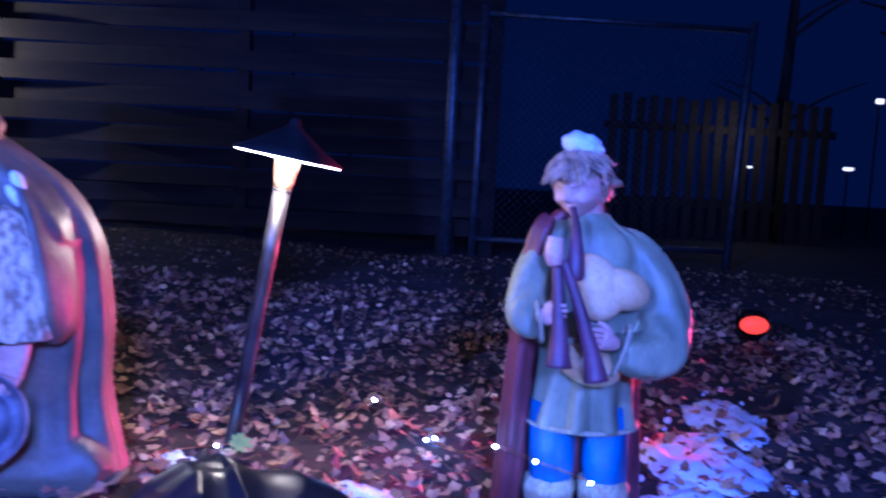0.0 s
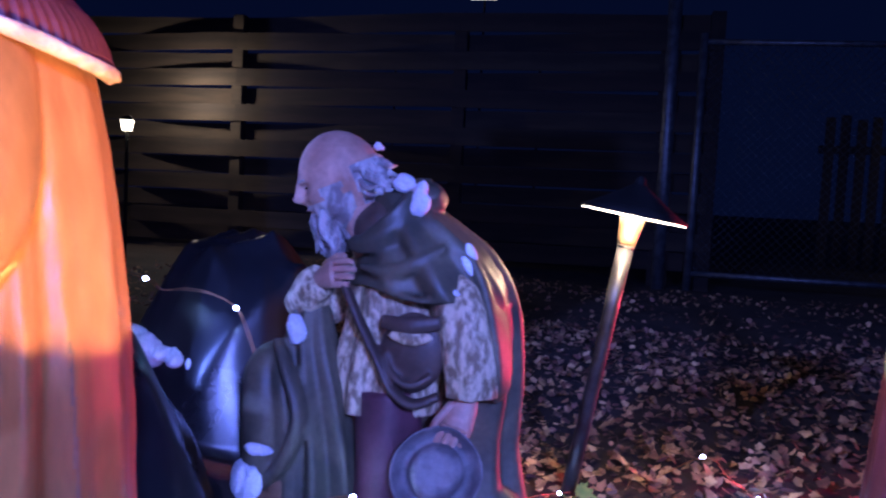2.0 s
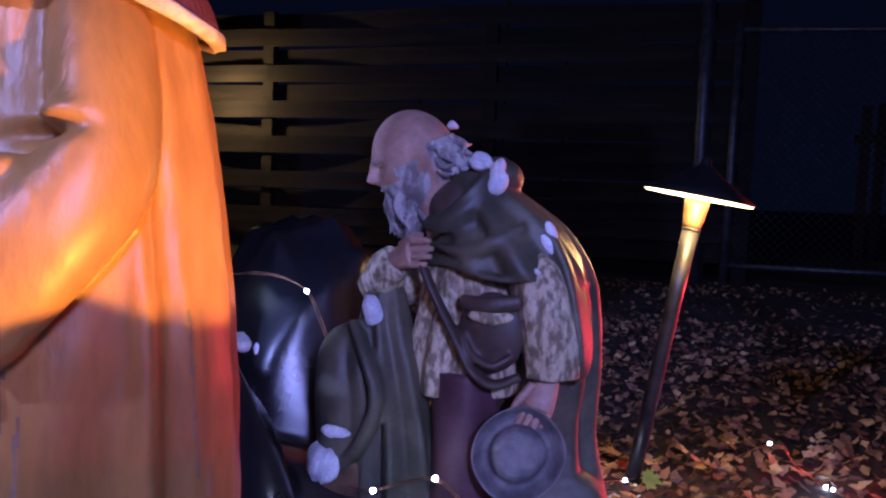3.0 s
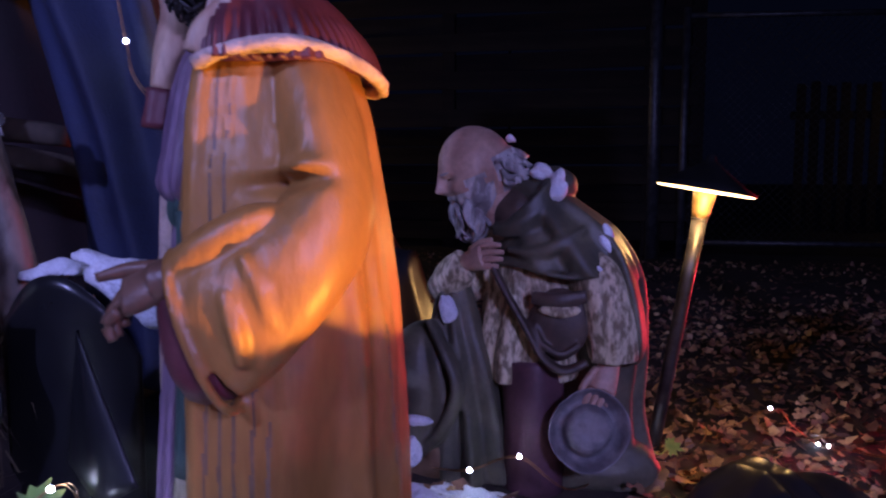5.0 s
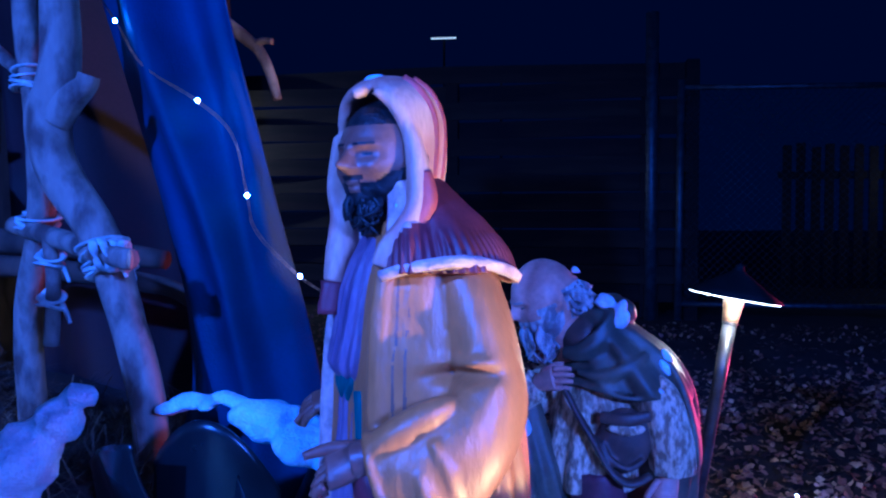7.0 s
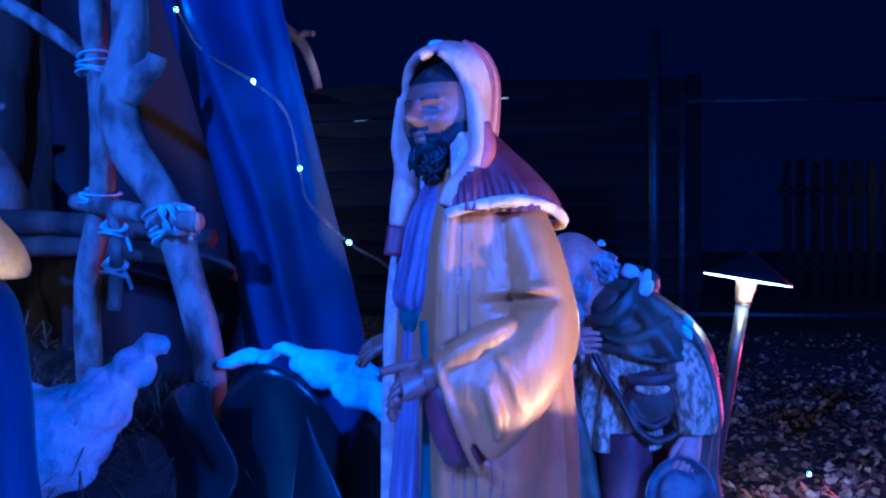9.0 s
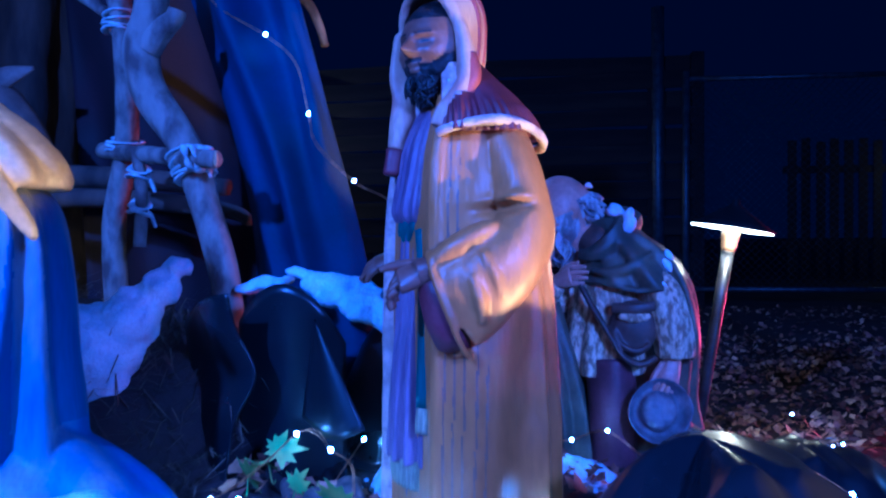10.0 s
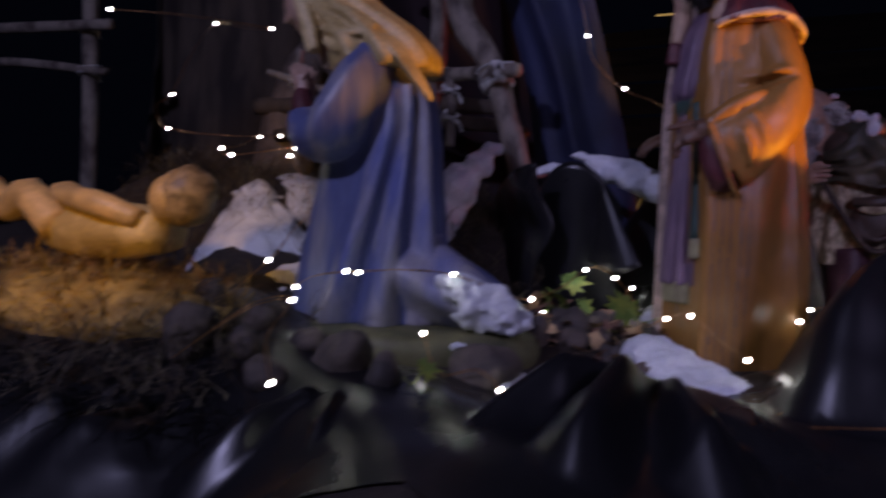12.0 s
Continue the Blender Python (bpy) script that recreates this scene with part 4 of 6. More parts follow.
    def swell(p, ahead):
        if ahead > 0 and p.z < -0.2 and not (abs(p.y) < 0.14 and p.z > -0.5):
            return 0.09 * min(1, (-0.2 - p.z) * 3) * (1 + 0.9 * noise.noise(Vector((p.x * 7, p.y * 7, p.z * 4))))
        if ahead < -0.2 and -0.75 < p.z < 0.22:
            return 0.05 * (1 + noise.noise(Vector((p.x * 8, p.y * 8, p.z * 8))))
        return 0.0
    head(bm, m, 0.070, T, face, swell, nose=0.85)
    locks(bm, m, 0.070, lambda rr: (rr.uniform(-1.0, 0.8), rr.uniform(-1.0, -0.42)), lambda az, el: (0.30, 0, -1), 0.046, 0.0040, A, 110, 11, curl=0.7)
    locks(bm, m, 0.072, lambda rr: (rr.choice((-1, 1)) * rr.uniform(1.75, 2.5), rr.uniform(-0.35, 0.20)), lambda az, el: (-0.5, 0, -0.5), 0.030, 0.0042, A, 54, 12, curl=0.9)
    # near arm, cuff, hand on the hat
    tube(bm, [(-0.545, 0.912, 0.36, 0.030), (-0.520, 0.898, 0.325, 0.040), (-0.506, 0.890, 0.285, 0.041), (-0.499, 0.888, 0.245, 0.039), (-0.498, 0.889, 0.208, 0.035)], C, seg=34, steps=7, up=(0, 1, 0), folds=6, depth=0.035, rough=0.08)
    palm(bm, (-0.500, 0.886, 0.210), (-0.513, 0.872, 0.165), (1, 0.15, -0.1), (-0.5, -0.1, -0.8), 0.052, T, thumb=(-0.545, 0.862, 0.160))
    # far arm folded to the chest
    tube(bm, [(-0.65, 0.975, 0.37, 0.034), (-0.715, 0.955, 0.318, 0.036), (-0.748, 0.930, 0.305, 0.034), (-0.735, 0.905, 0.330, 0.028), (-0.718, 0.893, 0.348, 0.024)], C, seg=24, steps=7, folds=6, depth=0.05, rough=0.08)
    palm(bm, (-0.718, 0.890, 0.348), (-0.688, 0.868, 0.360), (0.05, -0.15, -1), (1, 0.1, -0.15), 0.050, T, thumb=(-0.675, 0.868, 0.385))
    # cloak over the raised knee, and the part that falls from the far arm
    drape(bm, [(-0.780, 0.915, 0.045, 0.040, 0.050), (-0.780, 0.915, 0.075, 0.050, 0.058), (-0.778, 0.915, 0.12, 0.056, 0.064), (-0.779, 0.915, 0.165, 0.057, 0.066), (-0.784, 0.915, 0.21, 0.048, 0.058), (-0.786, 0.915, 0.24, 0.030, 0.04), (-0.784, 0.915, 0.252, 0.008, 0.012)], G,
          [(305, 300, 0.05, 0.23, 9, 0.010, 0.006), (285, 282, 0.05, 0.22, 7, -0.008, -0.004), (240, 246, 0.06, 0.2, 22, 0.004, 0.002)], seg=110, steps=8)
    drape(bm, [(-0.705, 0.90, 0.012, 0.056, 0.048), (-0.710, 0.90, 0.11, 0.050, 0.042), (-0.722, 0.90, 0.20, 0.044, 0.038), (-0.736, 0.91, 0.27, 0.036, 0.032), (-0.736, 0.92, 0.33, 0.018, 0.018)], G,
          [(228, 232, 0.02, 0.30, 9, 0.012, 0.005), (250, 250, 0.02, 0.28, 8, -0.016, -0.005), (275, 268, 0.02, 0.28, 8, 0.012, 0.004), (300, 290, 0.02, 0.26, 8, -0.012, -0.004), (325, 315, 0.02, 0.26, 9, 0.012, 0.004)], seg=110, steps=8)
    tube(bm, [(-0.772, 0.872, 0.262, 0.007), (-0.742, 0.854, 0.215, 0.010, 0.014), (-0.724, 0.848, 0.165, 0.010, 0.016), (-0.742, 0.852, 0.105, 0.010, 0.016), (-0.780, 0.862, 0.058, 0.008)], G, seg=14, steps=8, up=(0, 1, 0), folds=3, depth=0.10)
    blob(bm, (-0.742, 0.868, 0.280), (0.015, 0.008, 0.022), W, turn=(0, -10, 0), lump=0.3, freq=60)
    blob(bm, (-0.782, 0.848, 0.112), (0.024, 0.008, 0.008), W, lump=0.4, freq=60)
    # legs, boots
    tube(bm, [(-0.618, 0.905, 0.20, 0.046), (-0.612, 0.898, 0.11, 0.045), (-0.615, 0.90, 0.0, 0.048)], P, seg=26, steps=6, up=(0, 1, 0), folds=4, depth=0.035)
    tube(bm, [(-0.757, 0.90, 0.10, 0.034), (-0.760, 0.89, 0.04, 0.034), (-0.79, 0.88, 0.02, 0.028), (-0.82, 0.875, 0.012, 0.018)], F, seg=18, up=(0, 1, 0), folds=3, depth=0.05)
    tube(bm, [(-0.70, 0.94, 0.025, 0.05), (-0.58, 0.95, 0.025, 0.06), (-0.47, 0.95, 0.025, 0.045), (-0.425, 0.94, 0.01, 0.02)], G, seg=20, folds=4, depth=0.06)
    # pouch with a flap, worn on a broad strap
    blob(bm, (-0.577, 0.872, 0.262), (0.046, 0.018, 0.054), B, turn=(0, 8, 0), lump=0.05, freq=20)
    tube(bm, [(-0.616, 0.858, 0.302, 0.006, 0.010), (-0.578, 0.848, 0.300, 0.008, 0.012), (-0.537, 0.856, 0.306, 0.006, 0.010)], B, seg=12, steps=6)
    tube(bm, [(-0.612, 0.860, 0.262, 0.004), (-0.600, 0.850, 0.236, 0.005), (-0.572, 0.848, 0.222, 0.006), (-0.545, 0.856, 0.236, 0.004)], B, seg=10, steps=6)
    blob(bm, (-0.577, 0.850, 0.286), (0.030, 0.008, 0.012), C, lump=0.35, freq=70)
    tube(bm, [(-0.676, 0.868, 0.350, 0.006, 0.010), (-0.652, 0.862, 0.305, 0.006, 0.012), (-0.622, 0.858, 0.255, 0.006, 0.013), (-0.598, 0.852, 0.215, 0.006, 0.013), (-0.568, 0.850, 0.198, 0.007, 0.013), (-0.535, 0.858, 0.210, 0.006, 0.010)], B, seg=14, steps=7, up=(0, 1, 0))
    # felt hat held low: rolled brim and dented crown
    hm = pose(-0.533, 0.850, 0.112, 76, 0, 14)
    rings = []
    for r, z in ((0.0, 0.016), (0.012, 0.017), (0.024, 0.021), (0.032, 0.018), (0.037, 0.004), (0.039, -0.006), (0.046, -0.004), (0.054, 0.006), (0.058, 0.014), (0.0605, 0.016), (0.060, 0.010), (0.053, 0.000), (0.044, -0.010), (0.038, -0.014), (0.0, -0.014)):
        rings.append([bm.verts.new(hm @ Vector(((r + 1e-4) * (0.96 + 0.03 * math.sin(2 * math.pi * k / 24 + 1)) * math.cos(2 * math.pi * k / 48), (r + 1e-4) * (0.98 + 0.03 * math.sin(4 * math.pi * k / 48)) * math.sin(2 * math.pi * k / 48), z + 0.07 * r * math.sin(6 * math.pi * k / 48 + 0.7) + 0.05 * r * noise.noise(Vector((r * 60, k * 0.4, 2)))))) for k in range(48)])
    skin_rings(bm, rings, H)
    for c, s, t in (((-0.604, 0.905, 0.483), (0.019, 0.014, 0.010), 25), ((-0.582, 0.894, 0.460), (0.012, 0.012, 0.022), 25), ((-0.508, 0.892, 0.385), (0.009, 0.012, 0.022), -32), ((-0.522, 0.866, 0.345), (0.007, 0.006, 0.004), 0), ((-0.655, 0.935, 0.535), (0.009, 0.009, 0.005), 40)):
        for k in range(3):
            blob(bm, Vector(c) + Vector((s[0] * 0.5 * math.sin(2.1 * k), -0.002, s[2] * 0.6 * math.cos(2.1 * k))), [q * 0.72 for q in s], W, turn=(0, t, 0), lump=0.25, freq=60)
    fuse(bm, W, 0.0028, 1)
    fuse(bm, G, 0.0034, 3)
    fuse(bm, C, 0.0030, 2)
    fuse(bm, B, 0.0026, 2)
    statue("kneeling_statue", bm, mats, "kneeling bald bearded statue in a green cloak holding a hat")


build_kneeling()


def build_piper():
    mats = ["olive", "maroon", "skin", "hair", "jeans", "plum", "fringe", "snow", "veil"]
    O, R, T, H, J, P, F, W, C = range(9)
    bm = bmesh.new()
    hem = [(222, 228, 0.01, 0.16, 9, 0.012, 0.002), (242, 245, 0.01, 0.15, 7, -0.011, -0.002), (258, 258, 0.01, 0.16, 8, 0.012, 0.002), (274, 272, 0.01, 0.15, 7, -0.011, -0.002), (292, 286, 0.01, 0.16, 9, 0.012, 0.002), (312, 305, 0.01, 0.14, 7, -0.010, -0.001), (328, 320, 0.01, 0.14, 8, 0.010, 0.001), (300, 315, 0.24, 0.36, 7, -0.006, -0.004), (318, 330, 0.22, 0.36, 7, 0.006, 0.003)]
    drape(bm, [(0.268, 1.30, 0.010, 0.098, 0.074), (0.268, 1.30, 0.06, 0.090, 0.070), (0.272, 1.30, 0.14, 0.086, 0.066), (0.274, 1.30, 0.24, 0.088, 0.066), (0.278, 1.302, 0.31, 0.088, 0.062), (0.274, 1.302, 0.345, 0.070, 0.054), (0.266, 1.302, 0.366, 0.044, 0.042), (0.260, 1.302, 0.384, 0.032, 0.034)], O, hem, steps=8)
    tube(bm, [(0.268 + 0.100 * math.cos(radians(a)), 1.30 + 0.076 * math.sin(radians(a)), 0.012, 0.0042) for a in range(0, 361, 15)], F, seg=8, steps=3)
    # red cape at the back and over one side
    drape(bm, [(0.262, 1.36, -0.20, 0.128, 0.09), (0.262, 1.355, -0.02, 0.118, 0.085), (0.258, 1.345, 0.18, 0.104, 0.08), (0.254, 1.335, 0.30, 0.090, 0.07), (0.246, 1.32, 0.37, 0.056, 0.045), (0.244, 1.315, 0.390, 0.03, 0.03)], R, [(a, a * 0.96, -0.2, 0.3, 9, 0.014, 0.003) for a in (-10, 20, 60, 100, 140, 172, 198)], start=-25, end=212)
    tube(bm, [(0.186, 1.28, 0.372, 0.014, 0.018), (0.172, 1.27, 0.34, 0.020, 0.024), (0.158, 1.278, 0.25, 0.020, 0.026), (0.150, 1.285, 0.10, 0.022, 0.028), (0.144, 1.29, -0.05, 0.024, 0.032), (0.138, 1.29, -0.18, 0.026, 0.034)], R, seg=26, steps=7, up=(0, 1, 0), folds=4, depth=0.14)
    for x in (0.216, 0.312):
        tube(bm, [(x, 1.29, 0.05, 0.042), (x, 1.285, -0.04, 0.041), (x + 0.002, 1.285, -0.10, 0.036)], J, seg=26, steps=7, up=(0, 1, 0), folds=5, depth=0.035, rough=0.08)
        tube(bm, [(x, 1.285, -0.085, 0.040), (x, 1.285, -0.105, 0.047), (x, 1.285, -0.125, 0.042), (x, 1.29, -0.17, 0.036)], F, seg=28, up=(0, 1, 0), folds=9, depth=0.07)
        tube(bm, [(x, 1.30, -0.16, 0.032), (x - 0.01, 1.27, -0.20, 0.030), (x - 0.03, 1.225, -0.21, 0.022)], P, seg=14)
    # young head bowed over the mouthpiece, tousled fair hair
    tube(bm, [(0.262, 1.302, 0.355, 0.029), (0.252, 1.296, 0.40, 0.028)], T, seg=18, up=(0, 1, 0))
    m = facing((0.236, 1.285, 0.432), 232, 26)

    def hairline(y, z, ahead):
        if ahead > 0 and 0.24 < z < 0.275 and 0.12 < abs(y) < 0.38:
            return H
        return H if z > 0.46 - 0.10 * abs(y) or ahead < 0.02 and z > -0.55 else None

    def mop(p, ahead):
        if p.z > 0.46 - 0.10 * abs(p.y) or ahead < 0.02 and p.z > -0.55:
            return 0.09 * (1 + 0.8 * noise.noise(Vector((p.x * 3, p.y * 9, p.z * 4))))
        return 0.0
    head(bm, m, 0.058, T, hairline, mop, nose=0.75, young=1.0)
    locks(bm, m, 0.064, lambda rr: (rr.uniform(-3.1, 3.1), rr.uniform(0.62, 1.2)), lambda az, el: (math.cos(az) * 0.8, math.sin(az) * 0.8, -0.55), 0.030, 0.0036, H, 120, 5, curl=0.35)
    locks(bm, m, 0.062, lambda rr: (rr.choice((-1, 1)) * rr.uniform(1.3, 3.0), rr.uniform(-0.1, 0.6)), lambda az, el: (-0.35, 0, -1), 0.026, 0.0036, H, 90, 6, curl=0.35)
    tube(bm, [(0.272, 1.29, 0.458, 0.013), (0.292, 1.288, 0.440, 0.011), (0.310, 1.285, 0.436, 0.004)], H, seg=10, rough=0.4)
    blob(bm, (0.238, 1.290, 0.500), (0.036, 0.034, 0.022), W, turn=(0, 14, 0), lump=0.35, freq=40, seg=30)
    # sleeves, hands
    tube(bm, [(0.296, 1.305, 0.335, 0.026), (0.338, 1.300, 0.320, 0.036), (0.374, 1.285, 0.272, 0.042), (0.392, 1.258, 0.205, 0.045), (0.376, 1.222, 0.160, 0.042, 0.046), (0.335, 1.200, 0.155, 0.034, 0.044), (0.300, 1.190, 0.165, 0.026, 0.036)], O, seg=34, steps=7, up=(0, 1, 0.4), folds=5, depth=0.06)
    tube(bm, [(0.240, 1.30, 0.345, 0.024), (0.196, 1.29, 0.330, 0.032), (0.164, 1.265, 0.275, 0.034), (0.150, 1.232, 0.222, 0.036), (0.158, 1.208, 0.205, 0.030, 0.036), (0.168, 1.198, 0.205, 0.022, 0.030)], O, seg=30, steps=7, up=(0, 1, 0.4), folds=5, depth=0.06)
    tube(bm, [(0.302 + 0.012 * math.sin(k), 1.190 + 0.026 * math.cos(k), 0.165 + 0.040 * math.sin(k), 0.0042) for k in [j * math.pi / 8 for j in range(17)]], F, seg=8, steps=3)
    tube(bm, [(0.168 - 0.006 * math.sin(k), 1.198 + 0.022 * math.cos(k), 0.205 + 0.032 * math.sin(k), 0.0042) for k in [j * math.pi / 8 for j in range(17)]], F, seg=8, steps=3)
    palm(bm, (0.295, 1.188, 0.176), (0.268, 1.172, 0.186), (0.05, 0, -1), (-1, -0.2, 0), 0.044, T, thumb=(0.262, 1.180, 0.212))
    palm(bm, (0.168, 1.194, 0.212), (0.184, 1.172, 0.222), (0, 0, -1), (1, -0.1, 0), 0.042, T, thumb=(0.198, 1.182, 0.244))
    # bag under the arm, mouthpiece and two pipes
    blob(bm, (0.262, 1.222, 0.262), (0.046, 0.036, 0.060), C, turn=(0, -28, 0), lump=0.03, freq=16, seg=32)
    blob(bm, (0.310, 1.218, 0.262), (0.044, 0.032, 0.034), C, turn=(0, 25, 0), lump=0.03, freq=18, seg=32)
    blob(bm, (0.262, 1.226, 0.130), (0.056, 0.044, 0.034), C, turn=(0, 14, 0), lump=0.03, freq=16, seg=32)
    tube(bm, [(0.216, 1.224, 0.392, 0.006), (0.220, 1.205, 0.360, 0.008), (0.220, 1.190, 0.320, 0.013), (0.220, 1.186, 0.285, 0.015), (0.220, 1.186, 0.278, 0.010)], P, seg=16, up=(0, 1, 0))
    tube(bm, [(0.186, 1.188, 0.345, 0.014), (0.184, 1.186, 0.318, 0.016), (0.188, 1.184, 0.300, 0.012)], T, seg=14, up=(0, 1, 0))
    tube(bm, [(0.190, 1.180, 0.300, 0.010), (0.194, 1.172, 0.240, 0.011), (0.198, 1.164, 0.180, 0.015), (0.198, 1.160, 0.140, 0.022)], P, seg=16, up=(0, 1, 0))
    tube(bm, [(0.200, 1.182, 0.310, 0.008), (0.226, 1.172, 0.240, 0.010), (0.250, 1.164, 0.165, 0.014), (0.260, 1.160, 0.120, 0.021)], P, seg=16, up=(0, 1, 0))
    fuse(bm, O, 0.0032, 3)
    fuse(bm, C, 0.0032, 10)
    fuse(bm, R, 0.0040, 2)
    statue("piper_statue", bm, mats, "young piper statue with bagpipe, red cape and snow on his hair")


build_piper()


def build_veiled():
    mats = ["blue", "veil", "skin", "greyfold", "mossbase", "snow", "maroon"]
    B, V, T, G, M0, W, R = range(7)
    bm = bmesh.new()
    # skirt and torso, kneeling upright; worn grey folds sweep from the hip to the knees
    sweep = [(258, 302, 0.05, 0.40, 9, 0.022, 0.012), (243, 272, 0.05, 0.34, 10, -0.010, -0.004), (276, 314, 0.06, 0.40, 7, -0.018, -0.008), (296, 322, 0.07, 0.46, 8, 0.020, 0.012), (314, 330, 0.08, 0.44, 6, -0.018, -0.010), (332, 338, 0.16, 0.48, 9, 0.022, 0.008), (222, 236, 0.05, 0.30, 12, 0.010, 0.003), (352, 350, 0.15, 0.46, 6, -0.012, -0.006)]

    def worn(a, z):
        for a0, a1, z0, z1 in ((262, 304, 0.03, 0.42), (298, 324, 0.05, 0.48), (334, 338, 0.12, 0.50)):
            if abs(a - a0 - (a1 - a0) * min(1, max(0, (z - z0) / (z1 - z0)))) < 7:
                return G
        return None
    drape(bm, [(-1.400, 0.225, 0.070, 0.148, 0.108), (-1.402, 0.225, 0.10, 0.146, 0.108), (-1.398, 0.225, 0.20, 0.134, 0.102), (-1.390, 0.225, 0.30, 0.116, 0.092), (-1.385, 0.225, 0.40, 0.104, 0.084), (-1.388, 0.225, 0.48, 0.086, 0.072), (-1.42, 0.22, 0.55, 0.040, 0.044)], B, sweep, seg=190, steps=9)
    # lower legs and feet under the train
    tube(bm, [(-1.34, 0.22, 0.16, 0.085, 0.075), (-1.26, 0.215, 0.135, 0.080, 0.062), (-1.18, 0.215, 0.105, 0.066, 0.042), (-1.125, 0.22, 0.085, 0.036, 0.018)], B, seg=44, steps=8, folds=5, depth=0.07)
    # near sleeve bent at the elbow
    tube(bm, [(-1.372, 0.168, 0.515, 0.036), (-1.385, 0.142, 0.470, 0.048, 0.046), (-1.402, 0.128, 0.420, 0.052, 0.054), (-1.424, 0.122, 0.385, 0.048, 0.056), (-1.462, 0.128, 0.385, 0.038, 0.048), (-1.492, 0.140, 0.415, 0.026, 0.034)], B, seg=40, steps=8, up=(0.3, 1, 0.2), folds=4, depth=0.055)
    tube(bm, [(-1.488, 0.142, 0.408, 0.022), (-1.505, 0.152, 0.440, 0.019), (-1.510, 0.160, 0.462, 0.014)], R, seg=16, up=(0, 1, 0))
    for y in (0.160, 0.182):
        palm(bm, (-1.508, y, 0.455), (-1.520, y + 0.002, 0.492), (1, 0.2, 0.25), (-0.3, 0, 1), 0.036, T, thumb=(-1.498, y, 0.500))
    # bowed face, veil over head and shoulders
    m = facing((-1.530, 0.215, 0.630), 190, 26)
    head(bm, m, 0.060, T, lambda y, z, ahead: R if ahead > 0 and 0.24 < z < 0.27 and 0.12 < abs(y) < 0.40 or abs(y) < 0.12 and -0.42 < z < -0.30 and ahead > 0.5 else None, nose=0.9, young=0.7)
    tube(bm, [(-1.470, 0.215, 0.53, 0.036), (-1.510, 0.215, 0.60, 0.032)], T, seg=16, up=(0, 1, 0))
    shell = blob(bm, (-1.512, 0.215, 0.646), (0.062, 0.058, 0.070), V, turn=(0, -26, 0), seg=56, cut=(-1, 0, -0.55), cos_cut=0.50)
    bmesh.ops.recalc_face_normals(bm, faces=shell)
    bmesh.ops.solidify(bm, geom=shell, thickness=-0.006)
    tube(bm, [(-1.566, 0.215, 0.695, 0.008), (-1.560, 0.180, 0.682, 0.010), (-1.532, 0.158, 0.648, 0.011), (-1.508, 0.154, 0.605, 0.012), (-1.490, 0.150, 0.560, 0.014), (-1.478, 0.146, 0.525, 0.012)], V, seg=16, steps=7, up=(0, 1, 0), folds=3, depth=0.12)
    drape(bm, [(-1.374, 0.215, 0.492, 0.094, 0.088), (-1.376, 0.215, 0.505, 0.099, 0.092), (-1.384, 0.215, 0.530, 0.097, 0.089), (-1.408, 0.215, 0.565, 0.088, 0.080), (-1.448, 0.215, 0.605, 0.072, 0.068), (-1.488, 0.215, 0.655, 0.052, 0.056)], V,
          [(262, 240, 0.50, 0.64, 8, 0.012, 0.006), (280, 255, 0.50, 0.64, 6, -0.011, -0.005), (298, 270, 0.50, 0.64, 8, 0.013, 0.006), (318, 290, 0.50, 0.64, 6, -0.012, -0.004), (336, 310, 0.50, 0.64, 8, 0.012, 0.004), (356, 335, 0.5, 0.62, 7, -0.01, -0.003)], start=212, end=508, seg=150, steps=8)
    tube(bm, [(-1.345, 0.150, 0.535, 0.016, 0.012), (-1.315, 0.146, 0.508, 0.020, 0.012), (-1.286, 0.148, 0.475, 0.018, 0.010), (-1.266, 0.152, 0.446, 0.011, 0.008), (-1.258, 0.154, 0.432, 0.004)], V, seg=24, steps=7, up=(1, 0, 1), folds=4, depth=0.14)
    for rows in ([(-1.468, 0.150, 0.565, 0.005), (-1.425, 0.134, 0.552, 0.008), (-1.375, 0.126, 0.545, 0.005)], [(-1.462, 0.150, 0.545, 0.005), (-1.425, 0.132, 0.525, 0.008), (-1.372, 0.124, 0.512, 0.005)], [(-1.455, 0.150, 0.600, 0.005), (-1.410, 0.142, 0.585, 0.008), (-1.355, 0.140, 0.555, 0.005)]):
        tube(bm, rows, V, seg=12, steps=6, rough=0.3)
    # mossy base, snow caught on it
    drape(bm, [(-1.365, 0.215, -0.01, 0.245, 0.140), (-1.365, 0.215, 0.010, 0.268, 0.156), (-1.365, 0.215, 0.040, 0.272, 0.158), (-1.365, 0.215, 0.064, 0.258, 0.148), (-1.365, 0.215, 0.072, 0.22, 0.12)], M0, [(a, a, -0.01, 0.08, 14, h, h) for a, h in ((210, 0.008), (245, -0.008), (280, 0.007), (310, -0.009), (340, 0.006))], steps=5)
    for c, s in (((-1.165, 0.160, 0.112), (0.052, 0.034, 0.036)), ((-1.205, 0.150, 0.138), (0.040, 0.028, 0.022)), ((-1.13, 0.175, 0.092), (0.036, 0.040, 0.026)), ((-1.56, 0.15, 0.078), (0.035, 0.04, 0.014)), ((-1.43, 0.064, 0.062), (0.014, 0.008, 0.006)), ((-1.17, 0.082, 0.058), (0.016, 0.008, 0.008))):
        blob(bm, c, s, W, lump=0.5, freq=42, seg=34)

